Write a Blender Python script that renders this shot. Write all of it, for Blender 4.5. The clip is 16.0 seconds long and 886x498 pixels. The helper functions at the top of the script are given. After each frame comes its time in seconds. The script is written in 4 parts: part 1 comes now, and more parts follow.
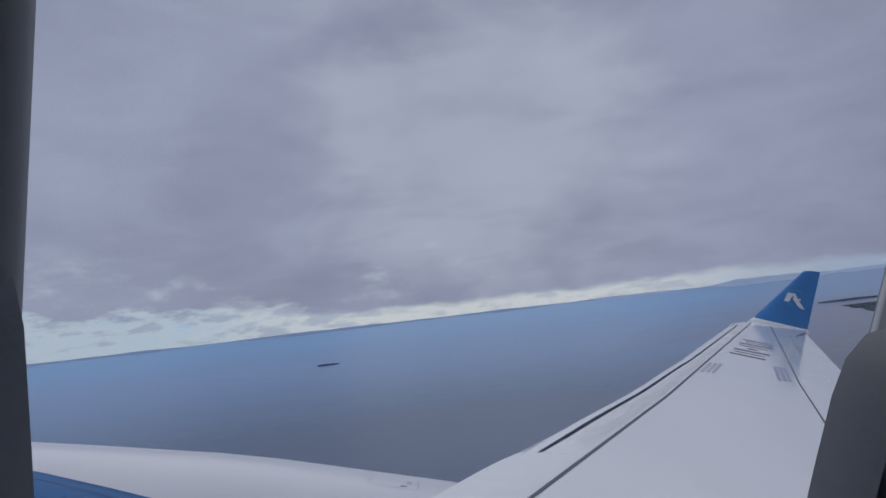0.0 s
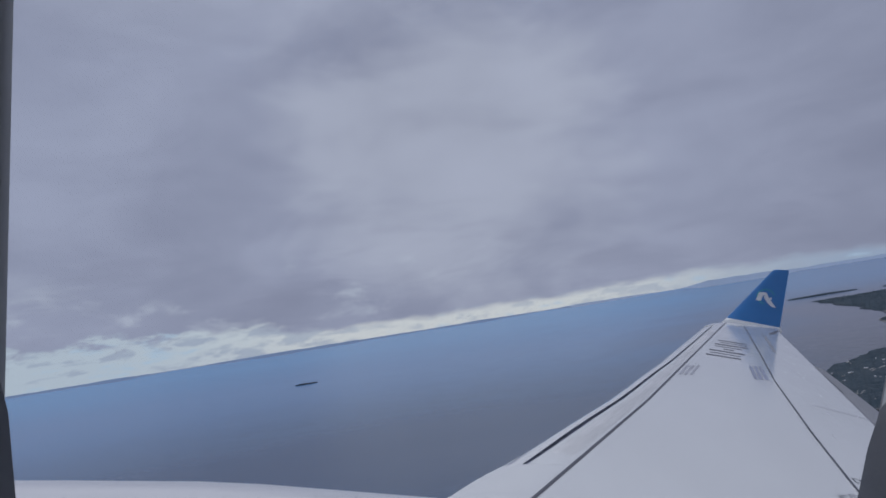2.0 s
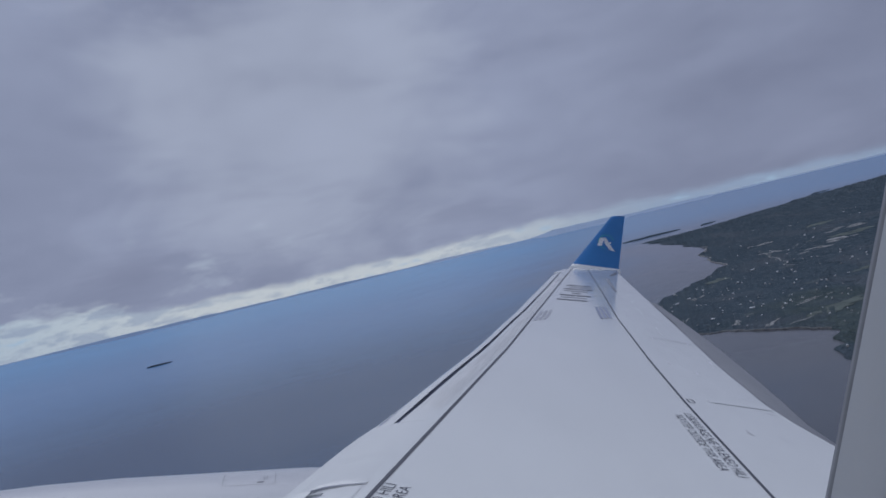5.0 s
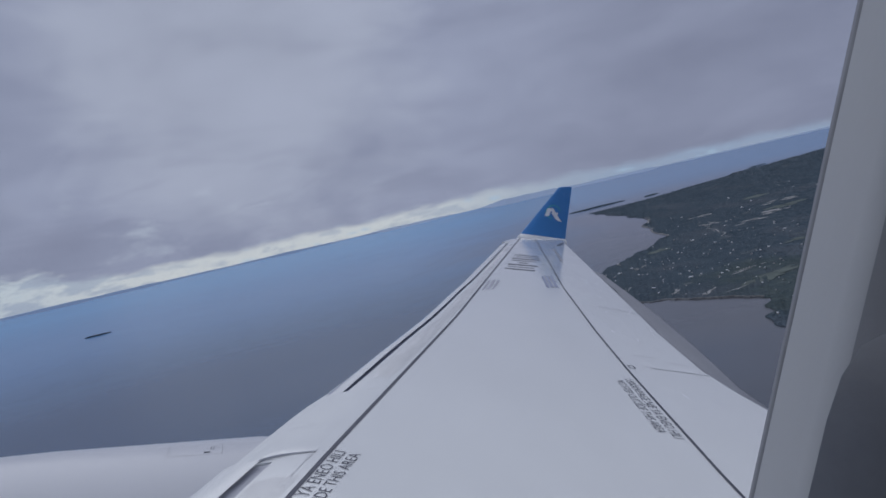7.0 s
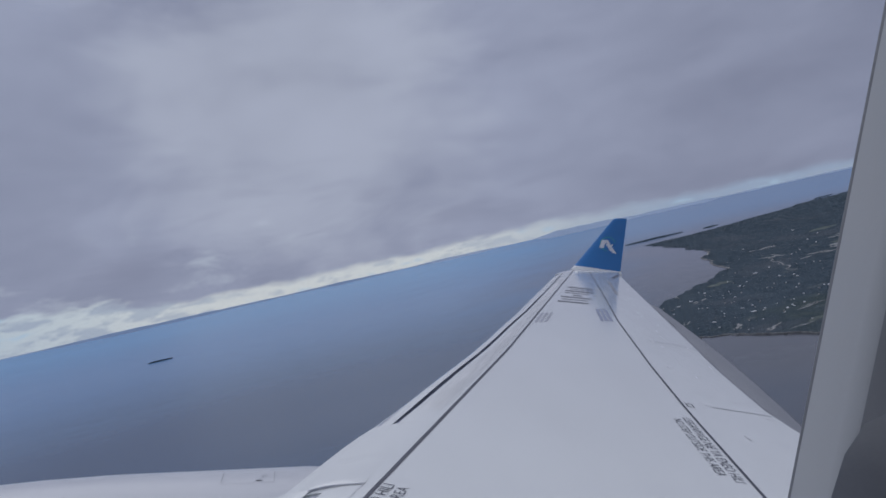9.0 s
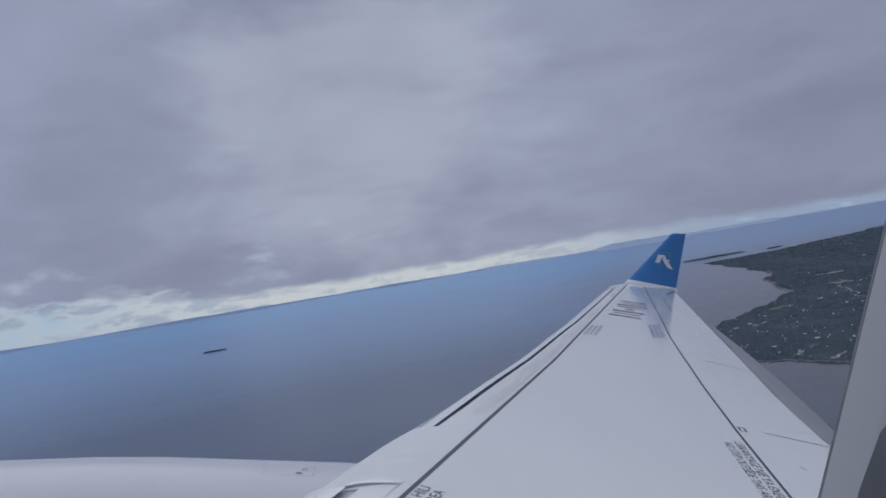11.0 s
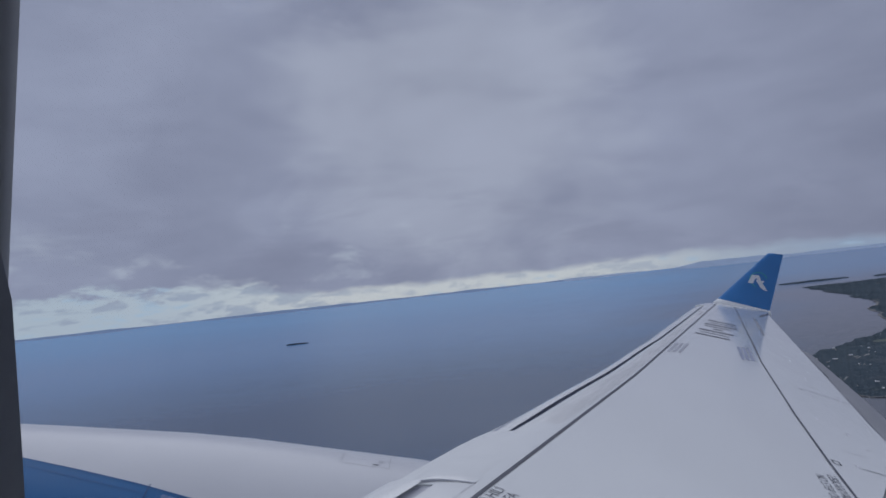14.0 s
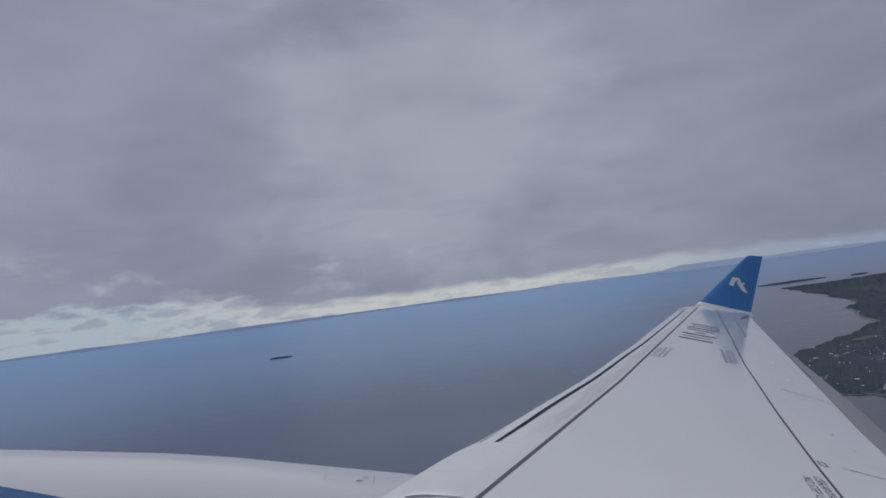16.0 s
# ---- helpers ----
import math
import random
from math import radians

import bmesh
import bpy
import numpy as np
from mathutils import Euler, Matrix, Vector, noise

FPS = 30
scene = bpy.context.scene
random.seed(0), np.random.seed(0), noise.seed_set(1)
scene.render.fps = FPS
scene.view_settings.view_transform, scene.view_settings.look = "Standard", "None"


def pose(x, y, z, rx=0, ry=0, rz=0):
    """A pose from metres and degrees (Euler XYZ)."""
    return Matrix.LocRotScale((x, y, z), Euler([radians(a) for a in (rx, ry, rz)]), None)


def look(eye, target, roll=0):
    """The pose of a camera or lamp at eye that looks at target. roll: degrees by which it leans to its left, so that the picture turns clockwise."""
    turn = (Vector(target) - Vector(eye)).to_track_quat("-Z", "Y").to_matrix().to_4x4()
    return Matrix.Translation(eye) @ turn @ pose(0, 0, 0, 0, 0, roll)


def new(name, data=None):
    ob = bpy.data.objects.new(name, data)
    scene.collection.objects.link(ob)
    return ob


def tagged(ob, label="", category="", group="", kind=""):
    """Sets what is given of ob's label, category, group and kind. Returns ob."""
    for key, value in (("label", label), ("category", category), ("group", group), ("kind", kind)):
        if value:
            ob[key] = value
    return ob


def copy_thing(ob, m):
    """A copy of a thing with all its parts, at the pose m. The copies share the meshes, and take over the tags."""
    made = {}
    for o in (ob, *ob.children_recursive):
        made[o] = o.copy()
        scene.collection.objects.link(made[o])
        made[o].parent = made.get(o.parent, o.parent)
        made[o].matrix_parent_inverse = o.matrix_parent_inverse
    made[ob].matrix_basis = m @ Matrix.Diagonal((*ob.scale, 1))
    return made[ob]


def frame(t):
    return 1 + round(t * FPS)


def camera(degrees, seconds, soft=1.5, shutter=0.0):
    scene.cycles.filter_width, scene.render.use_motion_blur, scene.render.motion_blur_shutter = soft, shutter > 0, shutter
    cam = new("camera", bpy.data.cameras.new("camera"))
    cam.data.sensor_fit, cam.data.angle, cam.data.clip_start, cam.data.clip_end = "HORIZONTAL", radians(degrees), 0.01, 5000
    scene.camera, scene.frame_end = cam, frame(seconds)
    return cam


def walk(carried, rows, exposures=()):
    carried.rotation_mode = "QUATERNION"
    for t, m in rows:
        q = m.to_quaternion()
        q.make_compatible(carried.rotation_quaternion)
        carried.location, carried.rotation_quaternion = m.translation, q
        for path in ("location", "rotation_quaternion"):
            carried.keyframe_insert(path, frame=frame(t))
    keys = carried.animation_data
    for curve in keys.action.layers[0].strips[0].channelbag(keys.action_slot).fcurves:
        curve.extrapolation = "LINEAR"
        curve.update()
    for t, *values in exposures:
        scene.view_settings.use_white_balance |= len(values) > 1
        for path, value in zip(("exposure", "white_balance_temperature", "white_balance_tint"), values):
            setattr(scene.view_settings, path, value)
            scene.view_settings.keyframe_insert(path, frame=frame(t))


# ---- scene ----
from mathutils import geometry

# ---- camera ----
FOV = 68.0
ALT = 300.0
PATH = [
    (0.0, 1.3769, -0.0261, 300.0381, 95.916, 6.587, -86.827),
    (0.5, 1.3783, -0.0305, 300.0500, 95.641, 6.967, -86.911),
    (1.0, 1.3796, -0.0281, 300.0519, 96.052, 7.603, -87.448),
    (1.5, 1.3795, -0.0203, 300.0479, 97.002, 8.069, -87.938),
    (2.0, 1.3836, -0.0178, 300.0525, 96.766, 9.121, -88.778),
    (2.5, 1.3860, -0.0158, 300.0576, 95.683, 9.037, -89.780),
    (3.0, 1.3835, -0.0139, 300.0654, 95.731, 8.928, -90.717),
    (3.5, 1.3769, -0.0163, 300.0675, 95.291, 9.589, -91.289),
    (4.0, 1.3821, -0.0131, 300.0722, 93.504, 11.103, -92.679),
    (4.5, 1.3982, -0.0020, 300.0761, 92.150, 13.198, -96.695),
    (5.0, 1.4380, -0.0100, 300.0654, 90.924, 13.463, -101.162),
    (7.5, 1.4317, -0.0000, 300.0691, 87.218, 12.984, -105.807),
    (8.0, 1.4307, 0.0044, 300.0618, 87.766, 11.595, -104.578),
    (8.5, 1.4337, -0.0187, 300.0755, 89.543, 13.157, -102.562),
    (9.0, 1.4236, -0.0158, 300.0752, 90.941, 12.718, -100.986),
    (11.5, 1.4470, -0.0381, 300.0476, 93.303, 9.215, -94.830),
    (12.0, 1.4315, -0.0289, 300.0426, 94.458, 8.729, -93.079),
    (12.5, 1.4085, -0.0136, 300.0389, 94.500, 8.169, -91.946),
    (13.0, 1.4119, -0.0185, 300.0340, 94.590, 7.723, -90.895),
    (13.5, 1.4034, -0.0136, 300.0343, 94.109, 7.026, -90.271),
    (14.0, 1.3974, -0.0044, 300.0391, 93.882, 6.311, -89.434),
    (14.5, 1.4005, -0.0019, 300.0393, 93.329, 6.396, -89.238),
    (15.0, 1.3918, -0.0092, 300.0397, 92.780, 6.384, -89.420),
    (15.5, 1.4180, -0.0180, 300.0370, 92.900, 7.087, -90.355),
    (16.0, 1.4548, -0.0217, 300.0431, 94.520, 7.708, -90.845),
]
cam = camera(FOV, 16.0, soft=1.6)
walk(cam, [(r[0], pose(*r[1:])) for r in PATH], [
    (0.0, 0.0, 6520, 10), (1.5, 0.0, 6520, 10), (3.0, 0.0, 6450, 10), (4.5, -0.06, 6280, 10), (5.2, -0.06, 6250, 10), (7.5, 0.0, 6480, 10), (9.0, 0.02, 6520, 10),
    (11.5, 0.02, 6430, 10), (12.5, -0.03, 6320, 10), (13.5, -0.08, 6350, 10), (14.5, -0.12, 6500, 10), (15.2, -0.13, 6650, 10), (16.0, -0.10, 6850, 10)])

# ---- world, sun ----
SKY_STRENGTH = 1.0
SUN_DIR = Vector((0.44, 0.14, 0.88)).normalized()


class Nodes:
    """Small helper to chain shader nodes."""

    def __init__(self, tree):
        self.tree = tree
        tree.nodes.clear()

    def add(self, kind, **settings):
        node = self.tree.nodes.new(kind)
        inputs = settings.pop("ins", {})
        for key, value in settings.items():
            setattr(node, key, value)
        for key, value in inputs.items():
            self.put(node, key, value)
        return node

    def put(self, node, key, value):
        if isinstance(value, bpy.types.NodeSocket):
            self.tree.links.new(value, node.inputs[key])
        else:
            node.inputs[key].default_value = value

    def math(self, op, a, b=0.0, clamp=False):
        return self.add("ShaderNodeMath", operation=op, use_clamp=clamp, ins={0: a, 1: b}).outputs[0]

    def mix(self, fac, a, b, blend="MIX"):
        node = self.add("ShaderNodeMix", data_type="RGBA", blend_type=blend, ins={0: fac})
        self.put(node, 6, a)
        self.put(node, 7, b)
        return node.outputs[2]

    def noise(self, vector, scale, detail=4.0, rough=0.55, dist=0.0):
        return self.add("ShaderNodeTexNoise", ins={"Vector": vector, "Scale": scale, "Detail": detail, "Roughness": rough, "Distortion": dist}).outputs["Fac"]

    def ramp(self, fac, lo, hi, a=0.0, b=1.0):
        return self.add("ShaderNodeMapRange", interpolation_type="SMOOTHSTEP", ins={0: fac, 1: lo, 2: hi, 3: a, 4: b}).outputs[0]


def build_world():
    world = bpy.data.worlds.new("overcast_sky")
    scene.world = world
    world.use_nodes = True
    n = Nodes(world.node_tree)
    direction = n.add("ShaderNodeTexCoord").outputs["Generated"]
    xyz = n.add("ShaderNodeSeparateXYZ", ins={0: direction})
    z = xyz.outputs[2]
    # the cloud layer: noise laid out on a flat ceiling over the plane
    over = n.math("ADD", n.math("MAXIMUM", z, 0.0), 0.30)
    flat = n.add("ShaderNodeCombineXYZ", ins={0: n.math("DIVIDE", xyz.outputs[0], over), 1: n.math("DIVIDE", xyz.outputs[1], over), 2: 0.0}).outputs[0]
    big = n.noise(flat, 0.75, 3.0, 0.5, 0.3)
    small = n.noise(n.add("ShaderNodeMapping", ins={0: direction, 3: (4.2, 4.2, 10.0)}).outputs[0], 1.0, 6.0, 0.54, 0.3)
    tone = n.math("ADD", 0.10, n.math("ADD", n.math("MULTIPLY", big, 0.30), n.math("MULTIPLY", small, 0.50)))
    cloud = n.mix(n.ramp(tone, 0.32, 0.68), (0.236, 0.264, 0.367, 1), (0.334, 0.372, 0.497, 1))
    # darker underside of the layer towards the tail, a light gap abeam
    cloud = n.mix(n.ramp(xyz.outputs[1], -0.25, -0.75), cloud, n.mix(1.0, cloud, (0.80, 0.80, 0.82, 1), "MULTIPLY"))
    abeam = n.add("ShaderNodeVectorMath", operation="DOT_PRODUCT", ins={0: direction, 1: Vector((0.95, -0.03, 0.25)).normalized()}).outputs["Value"]
    cloud = n.mix(n.math("MULTIPLY", n.ramp(n.math("ADD", abeam, n.math("MULTIPLY", n.math("SUBTRACT", small, 0.5), 0.10)), 0.955, 1.0), 0.30), cloud, (0.50, 0.54, 0.62, 1))
    cloud = n.mix(n.math("MULTIPLY", n.ramp(xyz.outputs[1], 0.05, 0.60), 0.35), cloud, n.mix(1.0, cloud, (0.86, 0.89, 0.93, 1), "MULTIPLY"))
    # thinner cloud high up, towards the hidden sun
    sun = n.add("ShaderNodeVectorMath", operation="DOT_PRODUCT", ins={0: direction, 1: SUN_DIR}).outputs["Value"]
    cloud = n.mix(n.ramp(sun, 0.78, 1.0), cloud, (0.60, 0.66, 0.80, 1))
    # soft broken puffs low in the layer
    thin = n.noise(n.add("ShaderNodeMapping", ins={0: direction, 3: (7.5, 7.5, 20.0)}).outputs[0], 1.0, 6.0, 0.56, 0.2)
    low = n.math("MULTIPLY", n.ramp(z, 0.17, 0.07), n.ramp(xyz.outputs[1], -0.35, 0.1))
    cloud = n.mix(n.math("MULTIPLY", n.math("MULTIPLY", n.ramp(thin, 0.51, 0.72), low), 0.58), cloud, (0.52, 0.585, 0.68, 1))
    dull = n.noise(n.add("ShaderNodeMapping", ins={0: direction, 1: (3.0, 1.0, 7.0), 3: (6.0, 6.0, 30.0)}).outputs[0], 1.0, 4.0, 0.5)
    cloud = n.mix(n.math("MULTIPLY", n.math("MULTIPLY", n.ramp(dull, 0.52, 0.70), n.ramp(z, 0.25, 0.08)), 0.38), cloud, (0.215, 0.238, 0.335, 1))
    # clear strip above the horizon with small far cumulus, wider towards the nose, dying out in blue haze towards the tail
    sky = n.add("ShaderNodeTexSky", sky_type="NISHITA", sun_disc=False, sun_elevation=math.asin(SUN_DIR.z), sun_rotation=math.atan2(SUN_DIR.x, SUN_DIR.y)).outputs[0]
    clear = n.mix(0.80, n.mix(1.0, sky, (0.06, 0.06, 0.06, 1), "MULTIPLY"), (0.605, 0.665, 0.715, 1))
    clear = n.mix(n.ramp(xyz.outputs[1], -0.18, -0.55), clear, (0.285, 0.36, 0.49, 1))
    clear = n.mix(n.math("MULTIPLY", n.ramp(xyz.outputs[1], 0.10, 0.50), 0.82), clear, (0.375, 0.465, 0.565, 1))
    strip = n.add("ShaderNodeMapping", ins={0: direction, 3: (15.0, 15.0, 52.0)}).outputs[0]
    puff = n.noise(strip, 1.0, 4.0, 0.55)
    clear = n.mix(n.math("MULTIPLY", n.ramp(puff, 0.46, 0.30), 0.8), clear, (0.36, 0.49, 0.63, 1))
    clear = n.mix(n.math("MULTIPLY", n.ramp(puff, 0.515, 0.63), n.math("ADD", 0.55, n.math("MULTIPLY", n.ramp(xyz.outputs[1], 0.0, 0.45), 0.30))), clear, (0.31, 0.37, 0.48, 1))
    ahead = n.ramp(xyz.outputs[1], 0.0, 0.70)
    behind = n.ramp(xyz.outputs[1], -0.35, -0.70)
    reach = n.math("SUBTRACT", n.math("ADD", 0.021, n.math("MULTIPLY", ahead, 0.038)), n.math("MULTIPLY", behind, 0.009))
    shreds = n.noise(n.add("ShaderNodeMapping", ins={0: direction, 3: (9.0, 9.0, 26.0)}).outputs[0], 1.0, 5.0, 0.58)
    ragged = n.math("MULTIPLY", n.math("SUBTRACT", shreds, 0.5), n.math("ADD", 0.030, n.math("MULTIPLY", ahead, 0.11)))
    edge = n.ramp(n.math("SUBTRACT", n.math("ADD", z, ragged), reach), -0.007, 0.006)
    colour = n.mix(edge, clear, cloud)
    colour = n.mix(n.ramp(z, -0.02, -0.002), (0.10, 0.14, 0.22, 1), colour)
    back = n.add("ShaderNodeBackground", ins={0: colour, 1: SKY_STRENGTH})
    n.add("ShaderNodeOutputWorld", ins={0: back.outputs[0]})


build_world()
sun = new("sun", bpy.data.lights.new("sun", "SUN"))
sun.data.energy, sun.data.angle, sun.data.color = 0.80, radians(75), (0.97, 0.97, 1.0)
sun.matrix_world = look(SUN_DIR * 50 + Vector((0, 0, ALT)), Vector((0, 0, ALT)))

# ---- materials ----


def surface(name, colour, rough=0.5, metal=0.0, vary=0.08, scale=3.0, fine=60.0, bump=0.0, streak=(1, 1, 1), coat=0.0, rough_vary=0.04, turn=0.0):
    """A painted, plastic or metal surface with blotches, grain and fine relief."""
    mat = bpy.data.materials.new(name)
    mat.use_nodes = True
    n = Nodes(mat.node_tree)
    spot = n.add("ShaderNodeTexCoord").outputs["Object"]
    spot = n.add("ShaderNodeMapping", vector_type="TEXTURE", ins={0: spot, 2: (0, 0, turn), 3: tuple(1 / k for k in streak)}).outputs[0]
    a = n.noise(spot, scale, 5.0, 0.6)
    b = n.noise(spot, fine, 3.0, 0.6)
    both = n.math("ADD", n.math("MULTIPLY", a, 0.7), n.math("MULTIPLY", b, 0.3))
    lo = tuple(c * (1 - vary) for c in colour) + (1,)
    hi = tuple(min(1, c * (1 + vary)) for c in colour) + (1,)
    base = n.mix(n.ramp(both, 0.3, 0.7), lo, hi)
    bsdf = n.add("ShaderNodeBsdfPrincipled", ins={"Base Color": base, "Metallic": metal, "Coat Weight": coat, "Coat Roughness": 0.17, "Roughness": n.ramp(both, 0.25, 0.75, max(0.02, rough - rough_vary), rough + rough_vary)})
    if bump:
        n.put(bsdf, "Normal", n.add("ShaderNodeBump", ins={"Strength": bump, "Distance": 0.01, "Height": both}).outputs[0])
    n.add("ShaderNodeOutputMaterial", ins={0: bsdf.outputs[0]})
    return mat


WHITE = surface("white_wing_paint", (0.822, 0.832, 0.806), 0.12, vary=0.03, scale=0.9, fine=9, streak=(0.5, 1.5, 1), rough_vary=0.02, coat=0.5)
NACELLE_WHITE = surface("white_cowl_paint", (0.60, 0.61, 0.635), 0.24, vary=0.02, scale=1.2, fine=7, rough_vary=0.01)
DIRTY = surface("grimy_leading_edge_paint", (0.735, 0.735, 0.712), 0.22, vary=0.13, scale=2.0, fine=9, streak=(0.35, 3.2, 1), turn=radians(-26))
BLUE = surface("blue_paint", (0.040, 0.215, 0.520), 0.30, vary=0.06, scale=2, fine=30)
COWL_BLUE = surface("blue_cowl_paint", (0.004, 0.132, 0.350), 0.50, vary=0.06, scale=2, fine=30)
BLUE_DARK = surface("dark_blue_joint_paint", (0.010, 0.070, 0.21), 0.4)
LINE = surface("dark_grey_line_paint", (0.085, 0.090, 0.115), 0.55, vary=0.2, scale=8)
# stands in for the shade down in the slat gap
GAP = surface("gap_shade_grey", (0.24, 0.26, 0.34), 0.7, vary=0.3, scale=6)
GREY = surface("grey_flap_paint", (0.285, 0.29, 0.305), 0.45, vary=0.1, scale=2, fine=20)
# grey stencil paint; its blue paints in the winglet's reflection
STENCIL = surface("winglet_tinted_stencil_paint", (0.31, 0.34, 0.44), 0.5, vary=0.1, scale=6)
COVE_SHADE = surface("cove_shade_grey", (0.215, 0.222, 0.245), 0.5, vary=0.12, scale=3)
FAINT = surface("faint_grey_paint", (0.45, 0.46, 0.50), 0.5, vary=0.1, scale=6)
SEAM = surface("grey_cowl_seam_paint", (0.52, 0.53, 0.55), 0.5, vary=0.05)
SCUFF = surface("scuffed_paint", (0.60, 0.60, 0.62), 0.5, vary=0.15, scale=20)
MARK = surface("white_marking_paint", (0.82, 0.82, 0.82), 0.4, vary=0.03)
GREEN = surface("green_marking_paint", (0.06, 0.40, 0.38), 0.4, vary=0.05)
LATCH = surface("worn_blue_latch_paint", (0.11, 0.21, 0.40), 0.45, vary=0.2, scale=30)
STEEL = surface("bare_metal", (0.55, 0.56, 0.58), 0.3, 1.0, vary=0.08)
PANEL = surface("cabin_side_plastic", (0.78, 0.79, 0.80), 0.55, vary=0.04, scale=8, fine=300, bump=0.05)
REVEAL = surface("window_reveal_plastic", (0.41, 0.42, 0.43), 0.5, vary=0.03, scale=8, fine=300, bump=0.01)
SEAL = surface("dark_rubber_seal", (0.20, 0.205, 0.22), 0.6, vary=0.15, scale=30)
DARK = surface("dark_grey_plastic", (0.28, 0.295, 0.33), 0.55, vary=0.08, scale=12, fine=250, bump=0.05)
TRIM = surface("grey_trim_plastic", (0.24, 0.245, 0.26), 0.5, vary=0.05, scale=10, fine=250, bump=0.05)
CARPET = surface("cabin_carpet", (0.06, 0.07, 0.10), 0.9, vary=0.2, scale=40)


def water_material():
    mat = bpy.data.materials.new("haze_tinted_water")
    mat.use_nodes = True
    n = Nodes(mat.node_tree)
    spot = n.add("ShaderNodeTexCoord").outputs["Object"]
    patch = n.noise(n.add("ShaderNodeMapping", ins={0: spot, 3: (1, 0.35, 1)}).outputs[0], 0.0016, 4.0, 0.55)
    wave = n.noise(spot, 0.09, 6.0, 0.65)
    xyz = n.add("ShaderNodeSeparateXYZ", ins={0: spot})
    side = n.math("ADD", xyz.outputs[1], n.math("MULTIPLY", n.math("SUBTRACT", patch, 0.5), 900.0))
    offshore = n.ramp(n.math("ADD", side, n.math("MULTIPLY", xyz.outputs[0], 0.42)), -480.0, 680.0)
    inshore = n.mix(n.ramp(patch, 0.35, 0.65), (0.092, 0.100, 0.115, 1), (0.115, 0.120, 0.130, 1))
    # deep: the bluer open-water tone, put in partly as haze
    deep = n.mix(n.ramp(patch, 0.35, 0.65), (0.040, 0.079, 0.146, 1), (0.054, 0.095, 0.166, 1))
    # haze painted into the base colour: bluer and paler with distance
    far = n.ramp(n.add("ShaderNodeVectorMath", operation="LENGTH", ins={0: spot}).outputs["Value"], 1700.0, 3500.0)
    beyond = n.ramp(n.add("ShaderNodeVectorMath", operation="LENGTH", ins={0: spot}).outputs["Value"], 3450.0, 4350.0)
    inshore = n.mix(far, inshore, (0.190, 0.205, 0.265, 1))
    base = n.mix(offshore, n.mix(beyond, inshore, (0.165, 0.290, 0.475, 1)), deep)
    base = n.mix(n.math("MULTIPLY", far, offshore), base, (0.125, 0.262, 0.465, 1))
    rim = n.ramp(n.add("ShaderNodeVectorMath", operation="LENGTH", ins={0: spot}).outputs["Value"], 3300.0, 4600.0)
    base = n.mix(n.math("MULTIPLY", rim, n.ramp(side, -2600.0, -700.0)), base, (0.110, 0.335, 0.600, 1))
    ripple = n.noise(n.add("ShaderNodeMapping", ins={0: spot, 3: (1, 0.6, 1)}).outputs[0], 0.021, 5.0, 0.7)
    base = n.mix(n.ramp(ripple, 0.32, 0.68, 0.0, 0.16), base, n.mix(1.0, base, (1.45, 1.40, 1.34, 1), "MULTIPLY"))
    bsdf = n.add("ShaderNodeBsdfPrincipled", ins={"Base Color": base, "IOR": 1.333, "Roughness": n.ramp(patch, 0.3, 0.7, 0.14, 0.22)})
    n.put(bsdf, "Normal", n.add("ShaderNodeBump", ins={"Strength": 0.07, "Distance": 2.0, "Height": wave}).outputs[0])
    n.add("ShaderNodeOutputMaterial", ins={0: bsdf.outputs[0]})
    return mat


def land_material(name, relief):
    """Woods and ground: dull blue-green, the blue put in for haze; greener by the shores and the inlet, with paler soil
    in places; clumps differ one by one.
    """
    mat = bpy.data.materials.new(name)
    mat.use_nodes = True
    n = Nodes(mat.node_tree)
    spot = n.add("ShaderNodeTexCoord").outputs["Object"]
    a = n.noise(spot, 0.0045, 5.0, 0.6)
    b = n.noise(spot, 0.035, 6.0, 0.7)
    c = n.noise(n.add("ShaderNodeMapping", ins={0: spot, 3: (1, 0.6, 1), 1: (400, 90, 0)}).outputs[0], 0.022, 6.0, 0.75)
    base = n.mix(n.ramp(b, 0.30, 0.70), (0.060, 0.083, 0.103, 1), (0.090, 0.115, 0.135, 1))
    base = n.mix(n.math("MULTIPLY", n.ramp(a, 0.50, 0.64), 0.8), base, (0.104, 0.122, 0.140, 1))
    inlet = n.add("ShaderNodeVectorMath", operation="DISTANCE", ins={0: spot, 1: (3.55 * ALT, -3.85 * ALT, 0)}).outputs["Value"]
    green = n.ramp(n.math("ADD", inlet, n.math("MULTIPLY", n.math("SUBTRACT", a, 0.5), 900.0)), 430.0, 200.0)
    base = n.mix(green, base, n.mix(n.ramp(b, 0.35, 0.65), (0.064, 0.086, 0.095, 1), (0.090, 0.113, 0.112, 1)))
    base = n.mix(n.math("MULTIPLY", n.ramp(c, 0.59, 0.70), 0.8), base, (0.165, 0.180, 0.180, 1))
    if not relief:
        tone = n.math("ADD", 0.62, n.math("MULTIPLY", n.add("ShaderNodeNewGeometry").outputs["Random Per Island"], 0.80))
        base = n.mix(1.0, base, n.add("ShaderNodeCombineXYZ", ins={0: tone, 1: tone, 2: tone}).outputs[0], "MULTIPLY")
    bsdf = n.add("ShaderNodeBsdfPrincipled", ins={"Base Color": base, "Roughness": 1.0, "Specular IOR Level": 0.0})
    if relief:
        n.put(bsdf, "Normal", n.add("ShaderNodeBump", ins={"Strength": 0.6, "Distance": 4.0, "Height": b}).outputs[0])
    n.add("ShaderNodeOutputMaterial", ins={0: bsdf.outputs[0]})
    return mat


